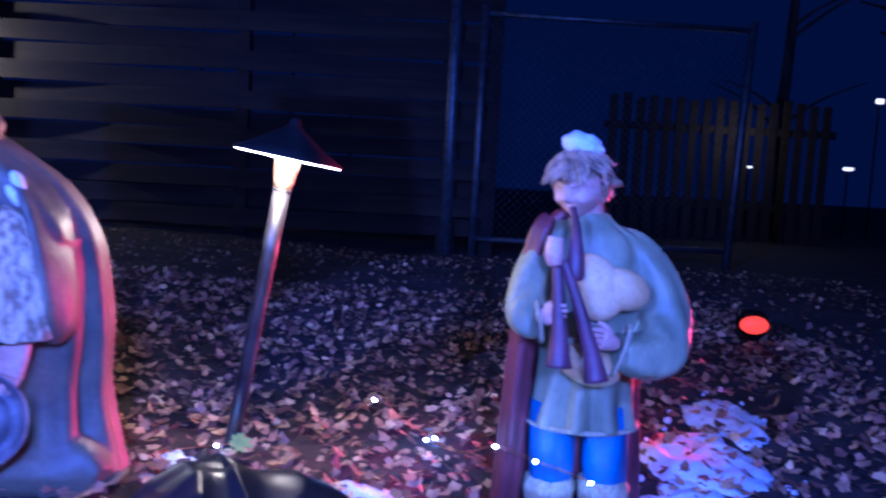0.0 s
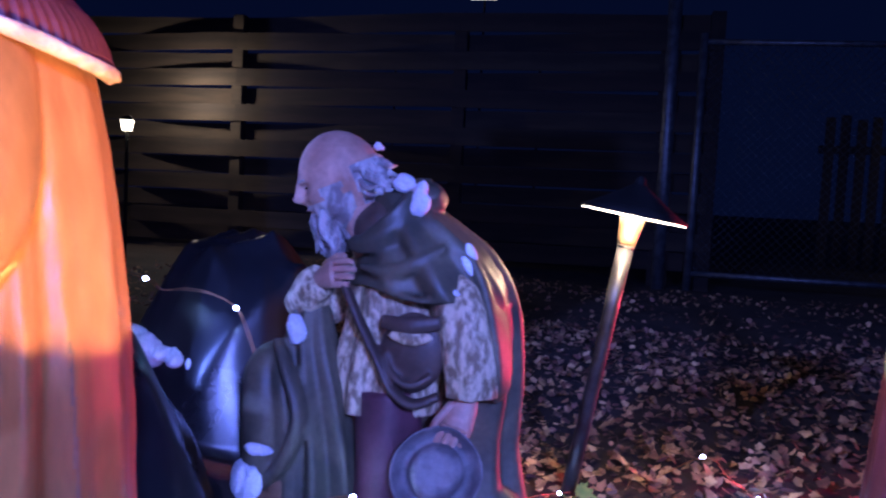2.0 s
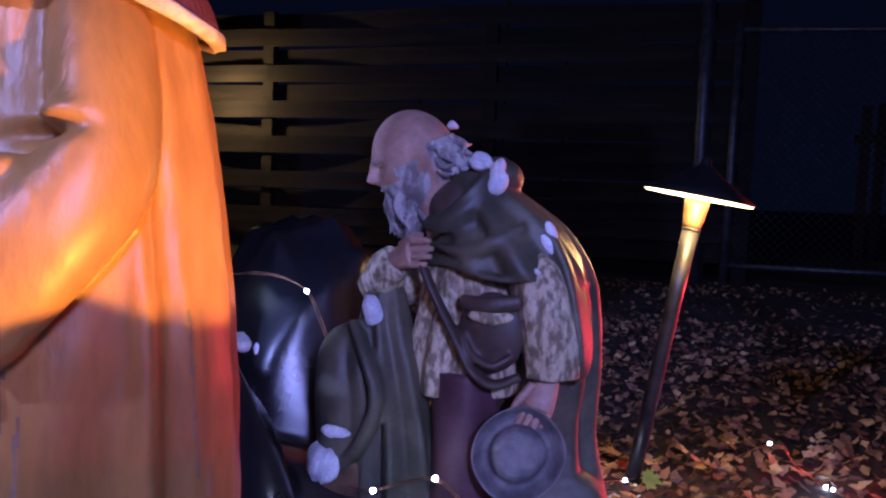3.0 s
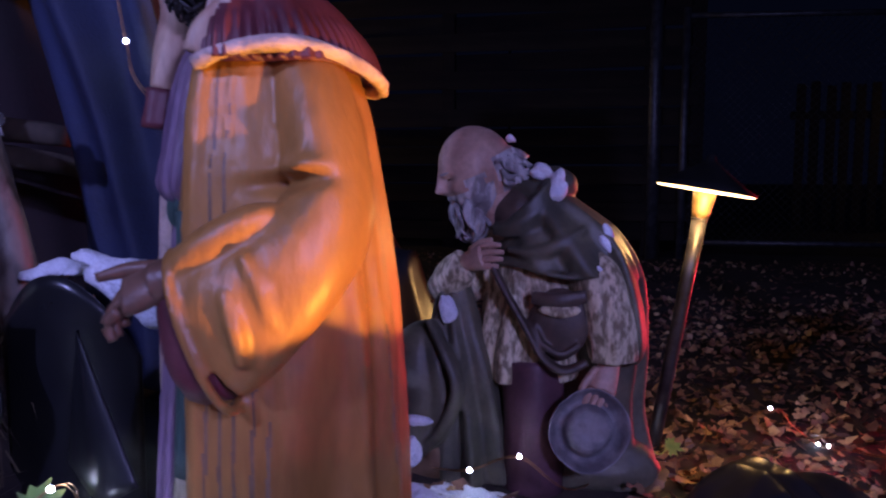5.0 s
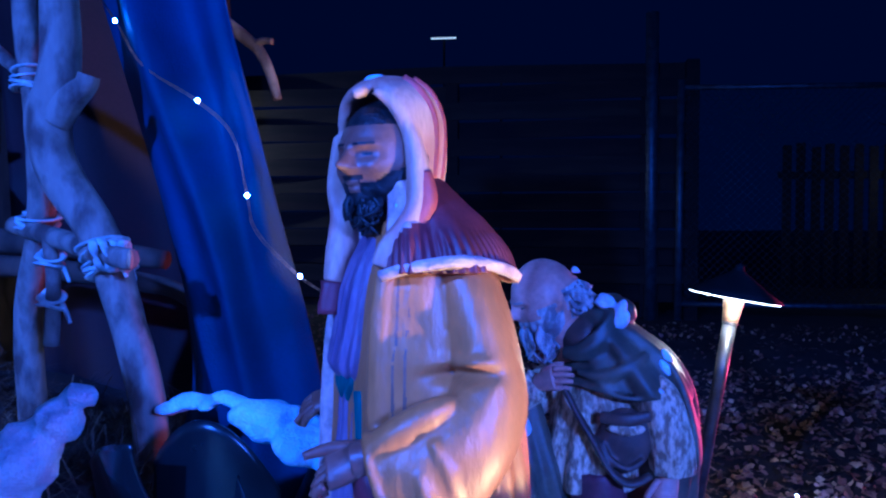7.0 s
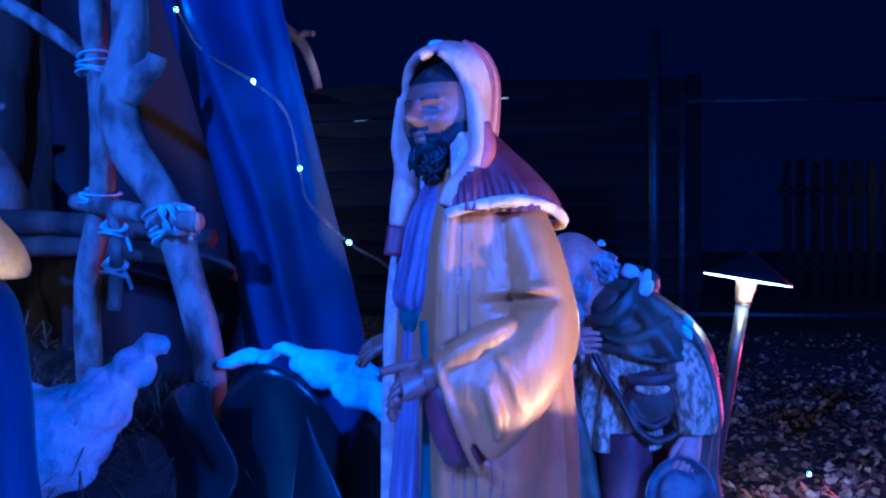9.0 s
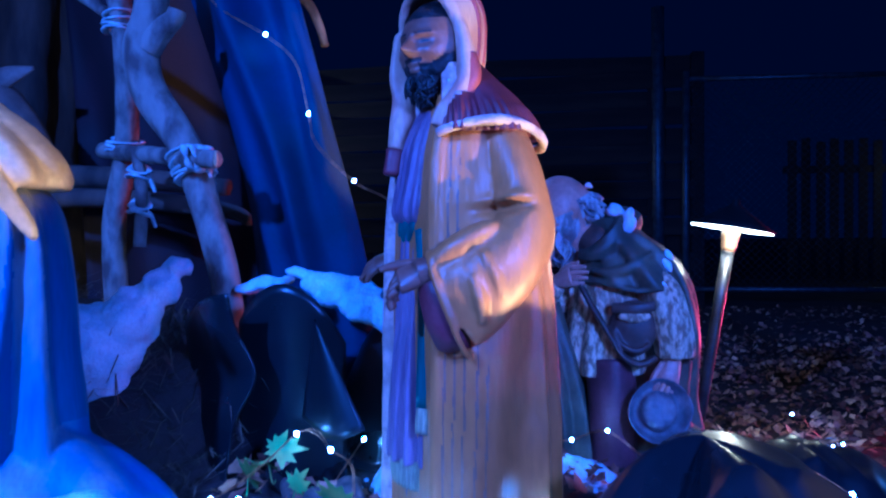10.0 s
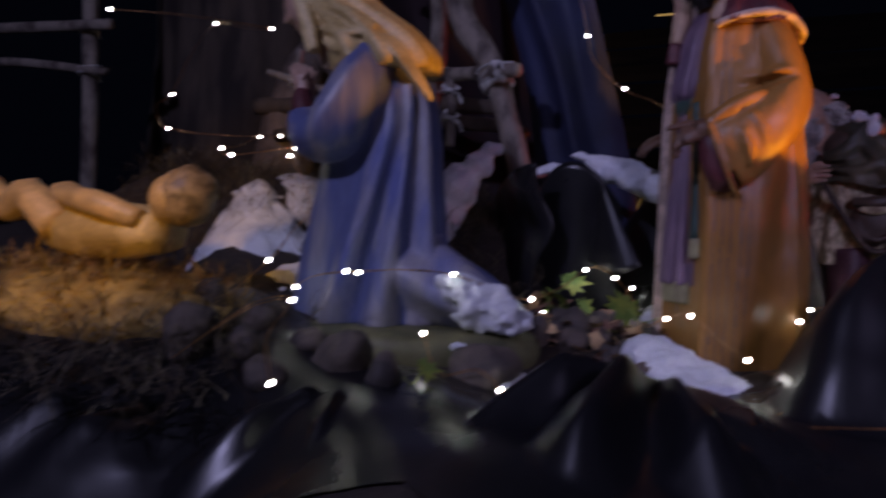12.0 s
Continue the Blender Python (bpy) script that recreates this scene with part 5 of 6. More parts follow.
    def wear(f):
        c = f.calc_center_median()
        a = math.degrees(math.atan2(c.y - 0.225, c.x + 1.395)) % 360
        if c.x > -1.30 and c.z < 0.22 or worn(a, c.z) is not None and c.y > 0.10 + 0.2 * max(0, c.z - 0.33):
            f.material_index = G
    fuse(bm, B, 0.0036, 4, wear)
    fuse(bm, V, 0.0032, 6)
    fuse(bm, W, 0.0032, 1)
    statue("veiled_statue", bm, mats, "kneeling veiled statue in a blue robe on a mossy base")


build_veiled()


def build_infant():
    bm = bmesh.new()
    z = -0.03
    blob(bm, (-1.735, 0.10, 0.275 + z), (0.048, 0.046, 0.050), 1, lump=0.12, freq=45)
    blob(bm, (-1.758, 0.088, 0.270 + z), (0.036, 0.038, 0.042), 0)
    tube(bm, [(-1.78, 0.10, 0.215 + z, 0.050, 0.035), (-1.87, 0.10, 0.215 + z, 0.062, 0.05), (-1.96, 0.10, 0.215 + z, 0.065, 0.05), (-2.03, 0.10, 0.22 + z, 0.045)], 2, seg=18, folds=6, depth=0.06)
    tube(bm, [(-1.80, 0.06, 0.235 + z, 0.018), (-1.87, 0.04, 0.26 + z, 0.022), (-1.95, 0.05, 0.272 + z, 0.018), (-1.99, 0.06, 0.28 + z, 0.014)], 0, seg=12)
    for y in (0.06, 0.14):
        tube(bm, [(-1.99, y, 0.22 + z, 0.034), (-2.07, y, 0.275 + z, 0.030), (-2.12, y, 0.25 + z, 0.026), (-2.17, y, 0.30 + z, 0.016)], 0, seg=12)
    bmesh.ops.translate(bm, verts=bm.verts, vec=(0.10, -0.08, 0.03))
    statue("infant_statue", bm, ["infant", "hair", "veil", "snow"], "small swaddled infant statue lying on hay")


build_infant()


def build_donkey():
    bm = bmesh.new()
    tube(bm, [(-2.30, 1.12, 0.05, 0.10), (-2.26, 1.10, 0.40, 0.10), (-2.17, 1.07, 0.66, 0.075), (-2.08, 1.05, 0.76, 0.062), (-2.00, 1.03, 0.72, 0.050), (-1.94, 1.02, 0.64, 0.045), (-1.92, 1.02, 0.60, 0.03)], 0, seg=18)
    tube(bm, [(-2.07, 1.03, 0.80, 0.012, 0.020), (-2.02, 1.03, 0.825, 0.010, 0.026), (-1.955, 1.04, 0.846, 0.003, 0.005)], 0, seg=12)
    tube(bm, [(-2.11, 1.10, 0.80, 0.012, 0.018), (-2.14, 1.14, 0.85, 0.010, 0.024), (-2.16, 1.16, 0.91, 0.003, 0.006)], 0, seg=12)
    statue("donkey_statue", bm, ["donkey"], "grey-brown donkey statue with pricked ears behind the group")


build_donkey()


# ---- stick shelter, drape, liners ----
def build_shelter():
    root = thing("stick_shelter", "rough shelter of peeled branches lashed with cloth strips", "shelter")

    def stick(name, rows, mat="bark", rough=0.10, seg=16):
        bm = bmesh.new()
        tube(bm, rows, seg=seg, steps=7, up=(0, 1, 0.01), rough=rough)
        return part(name, bm, M[mat], root)

    stick("post", [(-1.268, 0.64, 0.22, 0.026), (-1.276, 0.64, 0.35, 0.026), (-1.310, 0.64, 0.48, 0.026), (-1.348, 0.64, 0.59, 0.028), (-1.415, 0.64, 0.69, 0.031), (-1.430, 0.64, 0.76, 0.032), (-1.412, 0.64, 0.83, 0.030), (-1.410, 0.64, 0.92, 0.027), (-1.416, 0.64, 1.10, 0.024), (-1.40, 0.64, 1.35, 0.02)])
    stick("branch_stub", [(-1.415, 0.635, 0.765, 0.024), (-1.385, 0.63, 0.795, 0.020), (-1.362, 0.628, 0.812, 0.016), (-1.356, 0.628, 0.826, 0.015)])
    stick("rear_post", [(-1.585, 0.80, 0.26, 0.024), (-1.585, 0.79, 0.46, 0.023), (-1.545, 0.77, 0.60, 0.022), (-1.535, 0.76, 0.72, 0.022), (-1.536, 0.75, 0.83, 0.021), (-1.550, 0.75, 0.97, 0.022), (-1.56, 0.75, 1.3, 0.018)])
    stick("cross_bar", [(-1.262, 0.575, 0.563, 0.015), (-1.33, 0.61, 0.57, 0.016), (-1.43, 0.68, 0.585, 0.016), (-1.60, 0.78, 0.61, 0.016)])
    bm = bmesh.new()
    blob(bm, (-1.2605, 0.574, 0.563), (0.004, 0.0135, 0.0135), turn=(0, 0, 28))
    part("cut_end", bm, M["cutwood"], root, "pale sawn end of a branch")
    stick("rail", [(-2.3, 1.02, 0.60, 0.028), (-1.95, 1.0, 0.585, 0.028), (-1.65, 0.98, 0.57, 0.024), (-1.42, 0.95, 0.545, 0.018)], "trunk")
    stick("lower_rail", [(-2.2, 0.99, 0.50, 0.020), (-1.80, 0.97, 0.53, 0.022), (-1.45, 0.95, 0.50, 0.018), (-1.36, 0.93, 0.47, 0.012)], "trunk")
    stick("branch", [(-1.78, 0.78, 0.99, 0.013), (-1.70, 0.77, 0.955, 0.014), (-1.62, 0.76, 0.905, 0.013), (-1.56, 0.75, 0.860, 0.009)])
    stick("branch", [(-1.50, 1.0, 1.16, 0.014), (-1.365, 1.0, 1.04, 0.012), (-1.285, 1.0, 0.975, 0.012), (-1.252, 1.0, 0.945, 0.011), (-1.230, 1.0, 0.90, 0.010), (-1.216, 1.0, 0.852, 0.009)])
    stick("branch_stub", [(-1.262, 1.0, 0.955, 0.008), (-1.24, 0.99, 0.962, 0.007), (-1.220, 0.985, 0.958, 0.006)])
    stick("branch_stub", [(-1.48, 0.7, 0.60, 0.010), (-1.47, 0.70, 0.52, 0.011), (-1.475, 0.70, 0.42, 0.012)])
    stick("rail", [(-3.4, 0.75, 0.875, 0.018), (-3.0, 0.74, 0.845, 0.018), (-2.63, 0.73, 0.82, 0.016)])
    stick("rear_post", [(-2.78, 0.77, 0.10, 0.024), (-2.762, 0.77, 0.6, 0.024), (-2.763, 0.77, 1.3, 0.02)])
    stick("rail", [(-3.3, 0.75, 0.76, 0.015), (-3.0, 0.745, 0.73, 0.015), (-2.66, 0.74, 0.68, 0.012)])

    stick("branch", [(-2.05, 0.755, 0.642, 0.010), (-1.95, 0.75, 0.612, 0.011), (-1.84, 0.75, 0.575, 0.009)])
    stick("branch", [(-1.97, 0.77, 0.25, 0.011), (-1.965, 0.765, 0.45, 0.012), (-1.952, 0.765, 0.70, 0.010)])

    def lashing(c, along, r, turns, rnd):
        rr = random.Random(rnd)
        bm = bmesh.new()
        axis = Vector(along).normalized()
        u = axis.cross(Vector((0, 1, 0.2))).normalized()
        v = axis.cross(u)
        rows = []
        for i in range(12 * turns + 1):
            a = 2 * math.pi * i / 12
            k = i // 12
            off = (i / 12 - turns / 2) * 0.0085 + 0.006 * math.sin(a + k * 1.3)
            p = Vector(c) + axis * off + (u * math.cos(a) + v * math.sin(a)) * (r + 0.0012 * (k % 2) + rr.uniform(0, 0.0012))
            rows.append((*p, 0.0062, 0.0026))
        tube(bm, rows, seg=8, steps=2, up=(0, 0, 1))
        p = Vector(c) - v * r
        tube(bm, [(*p, 0.004), (*(p + Vector((0.02, -0.01, -0.012))), 0.004), (*(p + Vector((0.03, -0.01, -0.035))), 0.003)], seg=6)
        return part("lashing", bm, M["rag"], root, "white cloth strip lashing")

    lashing((-1.338, 0.640, 0.562), (-0.35, 0, 0.9), 0.031, 6, 1)
    lashing((-1.305, 0.598, 0.567), (-1, -0.6, 0.05), 0.0195, 5, 2)
    lashing((-1.545, 0.755, 0.850), (0.1, 0, 1), 0.026, 5, 3)
    lashing((-1.545, 0.765, 0.612), (0.3, 0, 1), 0.028, 4, 4)
    lashing((-1.475, 0.70, 0.555), (0.3, 0, 1), 0.016, 3, 5)
    lashing((-1.957, 0.758, 0.612), (0.1, 0, 1), 0.016, 3, 9)
    lashing((-1.474, 0.70, 0.490), (0.3, 0, 1), 0.015, 3, 6)
    lashing((-2.763, 0.765, 0.83), (0.1, 0, 1), 0.028, 4, 7)
    lashing((-2.763, 0.765, 0.695), (0.1, 0, 1), 0.028, 4, 8)


build_shelter()


def sheet(bm, fn, nu, nv, thick=0.003):
    """A cloth or liner over (u, v) in 0..1, with a real thickness."""
    top = [[Vector(fn(i / nu, j / nv)) for i in range(nu + 1)] for j in range(nv + 1)]
    vs = [[bm.verts.new(p) for p in row] for row in top]
    faces = skin_rings(bm, vs, 0, False)
    bmesh.ops.recalc_face_normals(bm, faces=faces)
    bm.normal_update()
    ret = bmesh.ops.solidify(bm, geom=faces, thickness=thick)
    for f in bm.faces:
        f.smooth = True


def build_drape():
    def fn(u, v):
        left = spline([(-1.58, 0.80, 1.35), (-1.455, 0.80, 0.98), (-1.335, 0.80, 0.64), (-1.30, 0.80, 0.36), (-1.33, 0.80, 0.22)], 10)
        right = spline([(-1.27, 0.76, 1.35), (-1.205, 0.76, 0.96), (-1.128, 0.76, 0.66), (-1.062, 0.76, 0.37), (-1.03, 0.76, 0.15)], 10)
        i = (1 - v) * (len(left) - 1)
        k = min(int(i), len(left) - 2)
        a = left[k] + (left[k + 1] - left[k]) * (i - k)
        b = right[k] + (right[k + 1] - right[k]) * (i - k)
        p = a + (b - a) * u
        w = 0.020 * math.sin(u * 8 + 1.6 * v + 2.5 * noise.noise(Vector((u * 2.5, v * 2, 1)))) + 0.006 * math.sin(u * 19 + 4 * v + 3 * noise.noise(Vector((u * 2, v * 3, 5)))) + 0.05 * noise.noise(Vector((u * 2.2, v * 2.8, 7)))
        return (p[0], p[1] + w - 0.03 * math.sin(math.pi * u), p[2])

    bm = bmesh.new()
    sheet(bm, fn, 70, 60)
    tagged(part("blue_drape", bm, M["drape"]), "dark blue cloth hanging in long slanting folds from the branches", "drape")
    # a darker cloth behind it, red-brown from red light put into its colour
    def fn2(u, v):
        w = 0.05 * math.sin(u * 11 + v * 2) + 0.04 * noise.noise(Vector((u * 3, v * 2, 4)))
        return (-1.95 + 0.62 * u - 0.10 * v, 1.22 + w, 0.12 + 1.15 * v)
    bm = bmesh.new()
    sheet(bm, fn2, 50, 24)
    tagged(part("back_cloth", bm, M["backcloth"]), "dark cloth at the back of the shelter, tinted by painted red light", "drape")


build_drape()


def mound(name, centre, size, peak, label, seed, folds=6, mat="liner", ripple=0.05, sharp=1.0, creases=()):
    """A liner pulled over a heap: creases run down from an off-centre peak."""
    def fn(u, v):
        a, r = 2 * math.pi * u, v
        edge = 1 + 0.18 * noise.noise(Vector((math.cos(a) * 1.3, math.sin(a) * 1.3, seed)))
        x, y = size[0] * r * edge * math.cos(a) + peak[0] * (1 - r), size[1] * r * edge * math.sin(a) + peak[1] * (1 - r)
        dome = (1 - r ** 1.9) ** sharp
        ang = seed * 1.7
        p, q = x * math.cos(ang) + y * math.sin(ang), -x * math.sin(ang) + y * math.cos(ang)
        ridge = 1 - 2.2 * abs(noise.noise(Vector((p * folds * 2.2 + 0.6 * noise.noise(Vector((x * 6, y * 6, seed))), q * folds * 0.7, seed))))
        ridge2 = 1 - 2 * abs(noise.noise(Vector((q * folds * 3.1, p * folds * 1.3, seed + 9))))
        h = size[2] * (dome + ripple * (ridge + 0.5 * ridge2) * math.sin(math.pi * min(1, 0.12 + 0.88 * r)) + 0.10 * noise.noise(Vector((x * 7, y * 7, seed))) * r * (1 - r) * 4)
        for deg, w, up in creases:
            da = (math.degrees(a) - deg - 14 * r + 180) % 360 - 180
            h += up * math.exp(-(da / w) ** 2) * min(1, r * 3.5) * (1 - r ** 4)
        gx, gy = centre[0] + x, centre[1] + y
        return (gx, gy, max(centre[2] + h, height(gx, gy) + 0.004 + 0.01 * (1 - r)))

    bm = bmesh.new()
    nu, nv = 120, 44
    rows = []
    for j in range(nv + 1):
        rows.append([bm.verts.new(fn(i / nu, max(j / nv, 0.004))) for i in range(nu)])
    skin_rings(bm, rows, 0, True, False)
    bm.faces.new(rows[0])
    bmesh.ops.recalc_face_normals(bm, faces=bm.faces)
    for f in bm.faces:
        f.smooth = True
    return tagged(part(name, bm, M[mat]), label, "pond liner")


mound("black_liner", (-0.48, 0.20, -0.12), (0.33, 0.31, 0.33), (-0.07, 0.08), "glossy black pond liner humped over a heap beside the statue", 1.0, folds=3, ripple=0.05, creases=((204, 11, 0.030), (228, 12, -0.036), (262, 14, 0.010), (288, 9, -0.012)))
mound("black_liner", (-0.24, 0.90, -0.12), (0.22, 0.20, 0.155), (-0.02, 0.02), "low hump of glossy black pond liner before the path light", 1.9, folds=4, ripple=0.15)
mound("black_liner", (-0.88, -0.06, -0.12), (0.30, 0.24, 0.17), (0.0, 0.11), "glossy black pond liner with sharp creases along the front edge", 2.4, folds=4, ripple=0.12, creases=((200, 10, 0.03), (222, 8, -0.03), (248, 9, 0.035), (270, 8, -0.03), (290, 9, 0.03), (315, 9, -0.02)))
mound("black_liner", (-1.26, -0.14, -0.14), (0.24, 0.20, 0.13), (0.03, 0.05), "crumpled black pond liner in front of the stones", 3.9, folds=4, ripple=0.15, creases=((225, 9, 0.035), (250, 9, -0.03), (275, 8, 0.04), (300, 9, -0.02)))
mound("black_liner", (-0.99, 1.18, -0.02), (0.26, 0.22, 0.36), (0.02, 0.03), "tall heap wrapped in black plastic with snow in its creases", 5.2, folds=4, ripple=0.16, sharp=0.75)
mound("black_liner", (-0.97, 0.72, -0.02), (0.19, 0.17, 0.29), (0.0, 0.0), "black plastic heap behind the standing statue", 4.4, folds=5, ripple=0.12, sharp=0.8)
mound("black_liner", (-1.80, -0.08, -0.12), (0.46, 0.30, 0.12), (0.03, 0.02), "crumpled black pond liner under the hay", 7.1, folds=5, ripple=0.2)


def build_curl():
    """The liner standing up behind the lights, with a curled free edge."""
    def fn(u, v):
        right = -1.170 + 0.036 * math.exp(-((v - 0.66) / 0.15) ** 2) - 0.02 * (1 - v)
        x = -1.29 + (right + 1.29) * u
        return (x, 0.52 - 0.10 * math.sin(u * 1.5) + 0.03 * math.sin(v * 3) + 0.012 * noise.noise(Vector((u * 3, v * 3, 2))), 0.0 + (0.355 - 0.06 * (1 - u) ** 2) * v)
    bm = bmesh.new()
    sheet(bm, fn, 40, 36, 0.004)
    tagged(part("curled_liner", bm, M["liner"]), "stiff black pond liner standing up in a curl", "pond liner")

    def back(u, v):
        x = -1.20 + 0.17 * u
        return (x, 0.53 - 0.02 * math.sin(u * 3.1), (0.365 - 0.10 * (u - 0.45) ** 2 * 3) * v)
    bm = bmesh.new()
    sheet(bm, back, 24, 24, 0.004)
    tagged(part("curled_liner", bm, M["liner"]), "dark inner face of the curled pond liner", "pond liner")

    def flap(u, v):
        a = -0.9 + 1.6 * u
        top = Vector((-1.052, 0.45, 0.318))
        base = Vector((-1.075 + 0.105 * u, 0.44 - 0.02 * math.sin(a * 2), 0.175 - 0.02 * math.sin(u * 3)))
        p = top + (base - top) * v
        return (p.x, p.y - 0.018 * math.sin(math.pi * u) * v, p.z)
    bm = bmesh.new()
    sheet(bm, flap, 16, 16, 0.003)
    tagged(part("liner_flap", bm, M["liner"]), "shiny folded flap of black liner catching the light", "pond liner")


build_curl()


# ---- snow, stones, hay, leaves ----
def snow_patch(bm, c, size, seed):
    """Crusty snow: several ragged, crumbly sheets with rounded, broken edges."""
    rr = random.Random(seed)
    if c[2] is not None:
        for k in range(9):
            u = rr.uniform(-0.8, 0.8)
            blob(bm, (c[0] + size[0] * u, c[1] + size[1] * rr.uniform(-0.4, 0.4), c[2] - 0.28 * size[0] * u), (size[0] * 0.36, size[1] * rr.uniform(0.6, 1), size[2] * rr.uniform(0.6, 1)), 0, turn=(0, 15, rr.uniform(0, 90)), lump=0.35, freq=32, seg=24)
        return
    for k in range(6):
        a, d = rr.uniform(0, 6.3), 0.75 * rr.random() ** 0.6
        x0, y0 = c[0] + size[0] * d * math.cos(a), c[1] + size[1] * d * math.sin(a)
        s = rr.uniform(0.45, 0.8)
        rows = []
        for j in range(15):
            r = max(j / 14, 0.01)
            row = []
            for i in range(44):
                th = 2 * math.pi * i / 44
                rag = 1 + 0.45 * noise.noise(Vector((math.cos(th) * 1.6 + x0 * 30, math.sin(th) * 1.6 + y0 * 30, seed))) + 0.10 * noise.noise(Vector((math.cos(th) * 5, math.sin(th) * 5, k)))
                x, y = x0 + size[0] * s * r * rag * math.cos(th), y0 + size[1] * s * r * rag * math.sin(th)
                base = height(x, y) if c[2] is None else c[2] - 0.5 * size[2] * r * r
                lump = 0.35 * noise.noise(Vector((x * 24, y * 24, seed))) + 0.12 * noise.noise(Vector((x * 70, y * 70, seed)))
                row.append(bm.verts.new((x, y, base - 0.012 * r ** 6 + size[2] * (1 - r ** 3) * (0.65 + lump))))
            rows.append(row)
        skin_rings(bm, rows, 0, True, False)
        f = bm.faces.new(rows[0])
        f.smooth = True
    bmesh.ops.recalc_face_normals(bm, faces=bm.faces)
    for k in range(14):
        a, d = rr.uniform(0, 6.3), rr.uniform(0.7, 1.25)
        x, y = c[0] + size[0] * d * math.cos(a), c[1] + size[1] * d * math.sin(a)
        if c[2] is None:
            r = rr.uniform(0.004, 0.011)
            blob(bm, (x, y, height(x, y) + r * 0.5), (r, r, r * 0.8), 0, lump=0.3, freq=60, seg=8)


def snow_drift(name_label, blobs, seed, lump=0.22, soften=4):
    """A heap of crusted snow melted out of several lumps."""
    bm = bmesh.new()
    for k, (c, size) in enumerate(blobs):
        blob(bm, c, size, 0, turn=(0, 12 * math.sin(seed + k), 40 * k), lump=lump, freq=22 + 3 * k, seg=36)
    fuse(bm, 0, 0.005, soften)
    for v in bm.verts:
        v.co += Vector((0.3, -1, 0.6)) * 0.006 * noise.noise(v.co * 60) + Vector((0, -1, 0.5)) * 0.004 * noise.noise(v.co * 140)
    tagged(part("snow_patch", bm, M["snow"]), name_label, "snow", "snow patches", "stuff")


snow_drift("thick crusted snow drift on the hay bank", [((-1.46, 0.47, 0.245), (0.10, 0.06, 0.085)), ((-1.40, 0.46, 0.270), (0.07, 0.05, 0.065)), ((-1.35, 0.48, 0.315), (0.05, 0.04, 0.045)), ((-1.315, 0.50, 0.360), (0.034, 0.03, 0.028)), ((-1.288, 0.505, 0.392), (0.024, 0.02, 0.014)), ((-1.54, 0.46, 0.230), (0.08, 0.06, 0.09))], 1)
snow_drift("wedge of snow lying along the top of the black liner", [((-1.115, 0.57, 0.378), (0.030, 0.018, 0.010)), ((-1.07, 0.565, 0.360), (0.045, 0.024, 0.020)), ((-1.02, 0.56, 0.336), (0.048, 0.026, 0.022)), ((-0.97, 0.555, 0.316), (0.050, 0.028, 0.030)), ((-0.91, 0.55, 0.300), (0.055, 0.028, 0.034)), ((-1.045, 0.562, 0.350), (0.050, 0.024, 0.024)), ((-0.995, 0.558, 0.327), (0.05, 0.026, 0.025)), ((-0.94, 0.553, 0.309), (0.05, 0.028, 0.031))], 2, 0.14, 7)
snow_drift("snow packed round the foot of the branch post", [((-1.200, 0.63, 0.358), (0.034, 0.025, 0.012)), ((-1.228, 0.62, 0.350), (0.026, 0.02, 0.010)), ((-1.165, 0.62, 0.362), (0.030, 0.018, 0.008))], 3, 0.12, 6)
snow_drift("soft mound of snow heaped at the foot of the standing statue", [((-0.937, 0.299, 0.034), (0.045, 0.046, 0.036)), ((-0.907, 0.282, 0.024), (0.055, 0.055, 0.028)), ((-0.867, 0.274, 0.016), (0.060, 0.065, 0.022)), ((-0.822, 0.249, 0.004), (0.062, 0.070, 0.018)), ((-0.787, 0.239, -0.004), (0.060, 0.068, 0.016)), ((-0.747, 0.214, -0.012), (0.052, 0.055, 0.014)), ((-0.717, 0.184, -0.018), (0.040, 0.036, 0.014)), ((-0.872, 0.219, 0.008), (0.040, 0.030, 0.016))], 4, 0.14, 8)

for c, s, label in (
    ((-0.70, 0.74, None), (0.12, 0.06, 0.035), "snow patch before the kneeling statue"),
    ((-0.92, 0.52, None), (0.07, 0.08, 0.05), "snow patch on the bed behind the statue"),
    ((-1.70, 0.62, None), (0.18, 0.12, 0.035), "snow patch among hay behind the infant"),
    ((-1.58, 0.44, None), (0.12, 0.09, 0.03), "snow patch on the hay beside the veiled statue"),
    ((-1.82, 0.40, None), (0.14, 0.08, 0.03), "snow patch on the hay behind the infant"),
    ((-1.56, 0.26, None), (0.07, 0.06, 0.025), "small snow patch beside the mossy base"),
    ((-0.80, 0.86, 0.06), (0.025, 0.025, 0.03), "lump of snow beside the kneeling statue"),
    ((0.60, 1.55, None), (0.15, 0.22, 0.035), "broken snow strip along the bed"),
    ((0.48, 1.30, None), (0.10, 0.10, 0.03), "snow patch beside the piper"),
    ((0.72, 1.85, None), (0.10, 0.16, 0.03), "thin snow along the bed edge"),
    ((-0.06, 1.22, None), (0.09, 0.05, 0.02), "thin snow on the leaves"),
    ((-0.42, 1.30, None), (0.06, 0.04, 0.02), "snow at the foot of the path light"),
    ((-1.02, 1.02, 0.185), (0.035, 0.03, 0.02), "snow in a crease of the black plastic"),
    ((-1.10, 1.02, 0.20), (0.06, 0.04, 0.03), "snow on the black plastic heap"),
    ((-1.08, 0.97, 0.05), (0.05, 0.015, 0.03), "snow in a low crease of the plastic"),
    ((-1.10, 0.10, None), (0.05, 0.05, 0.03), "snow between the stones"),
):
    bm = bmesh.new()
    snow_patch(bm, c, s, int(abs(c[0] * 100 + c[1] * 37)))
    tagged(part("snow_patch", bm, M["snow"]), label, "snow", "snow patches", "stuff")


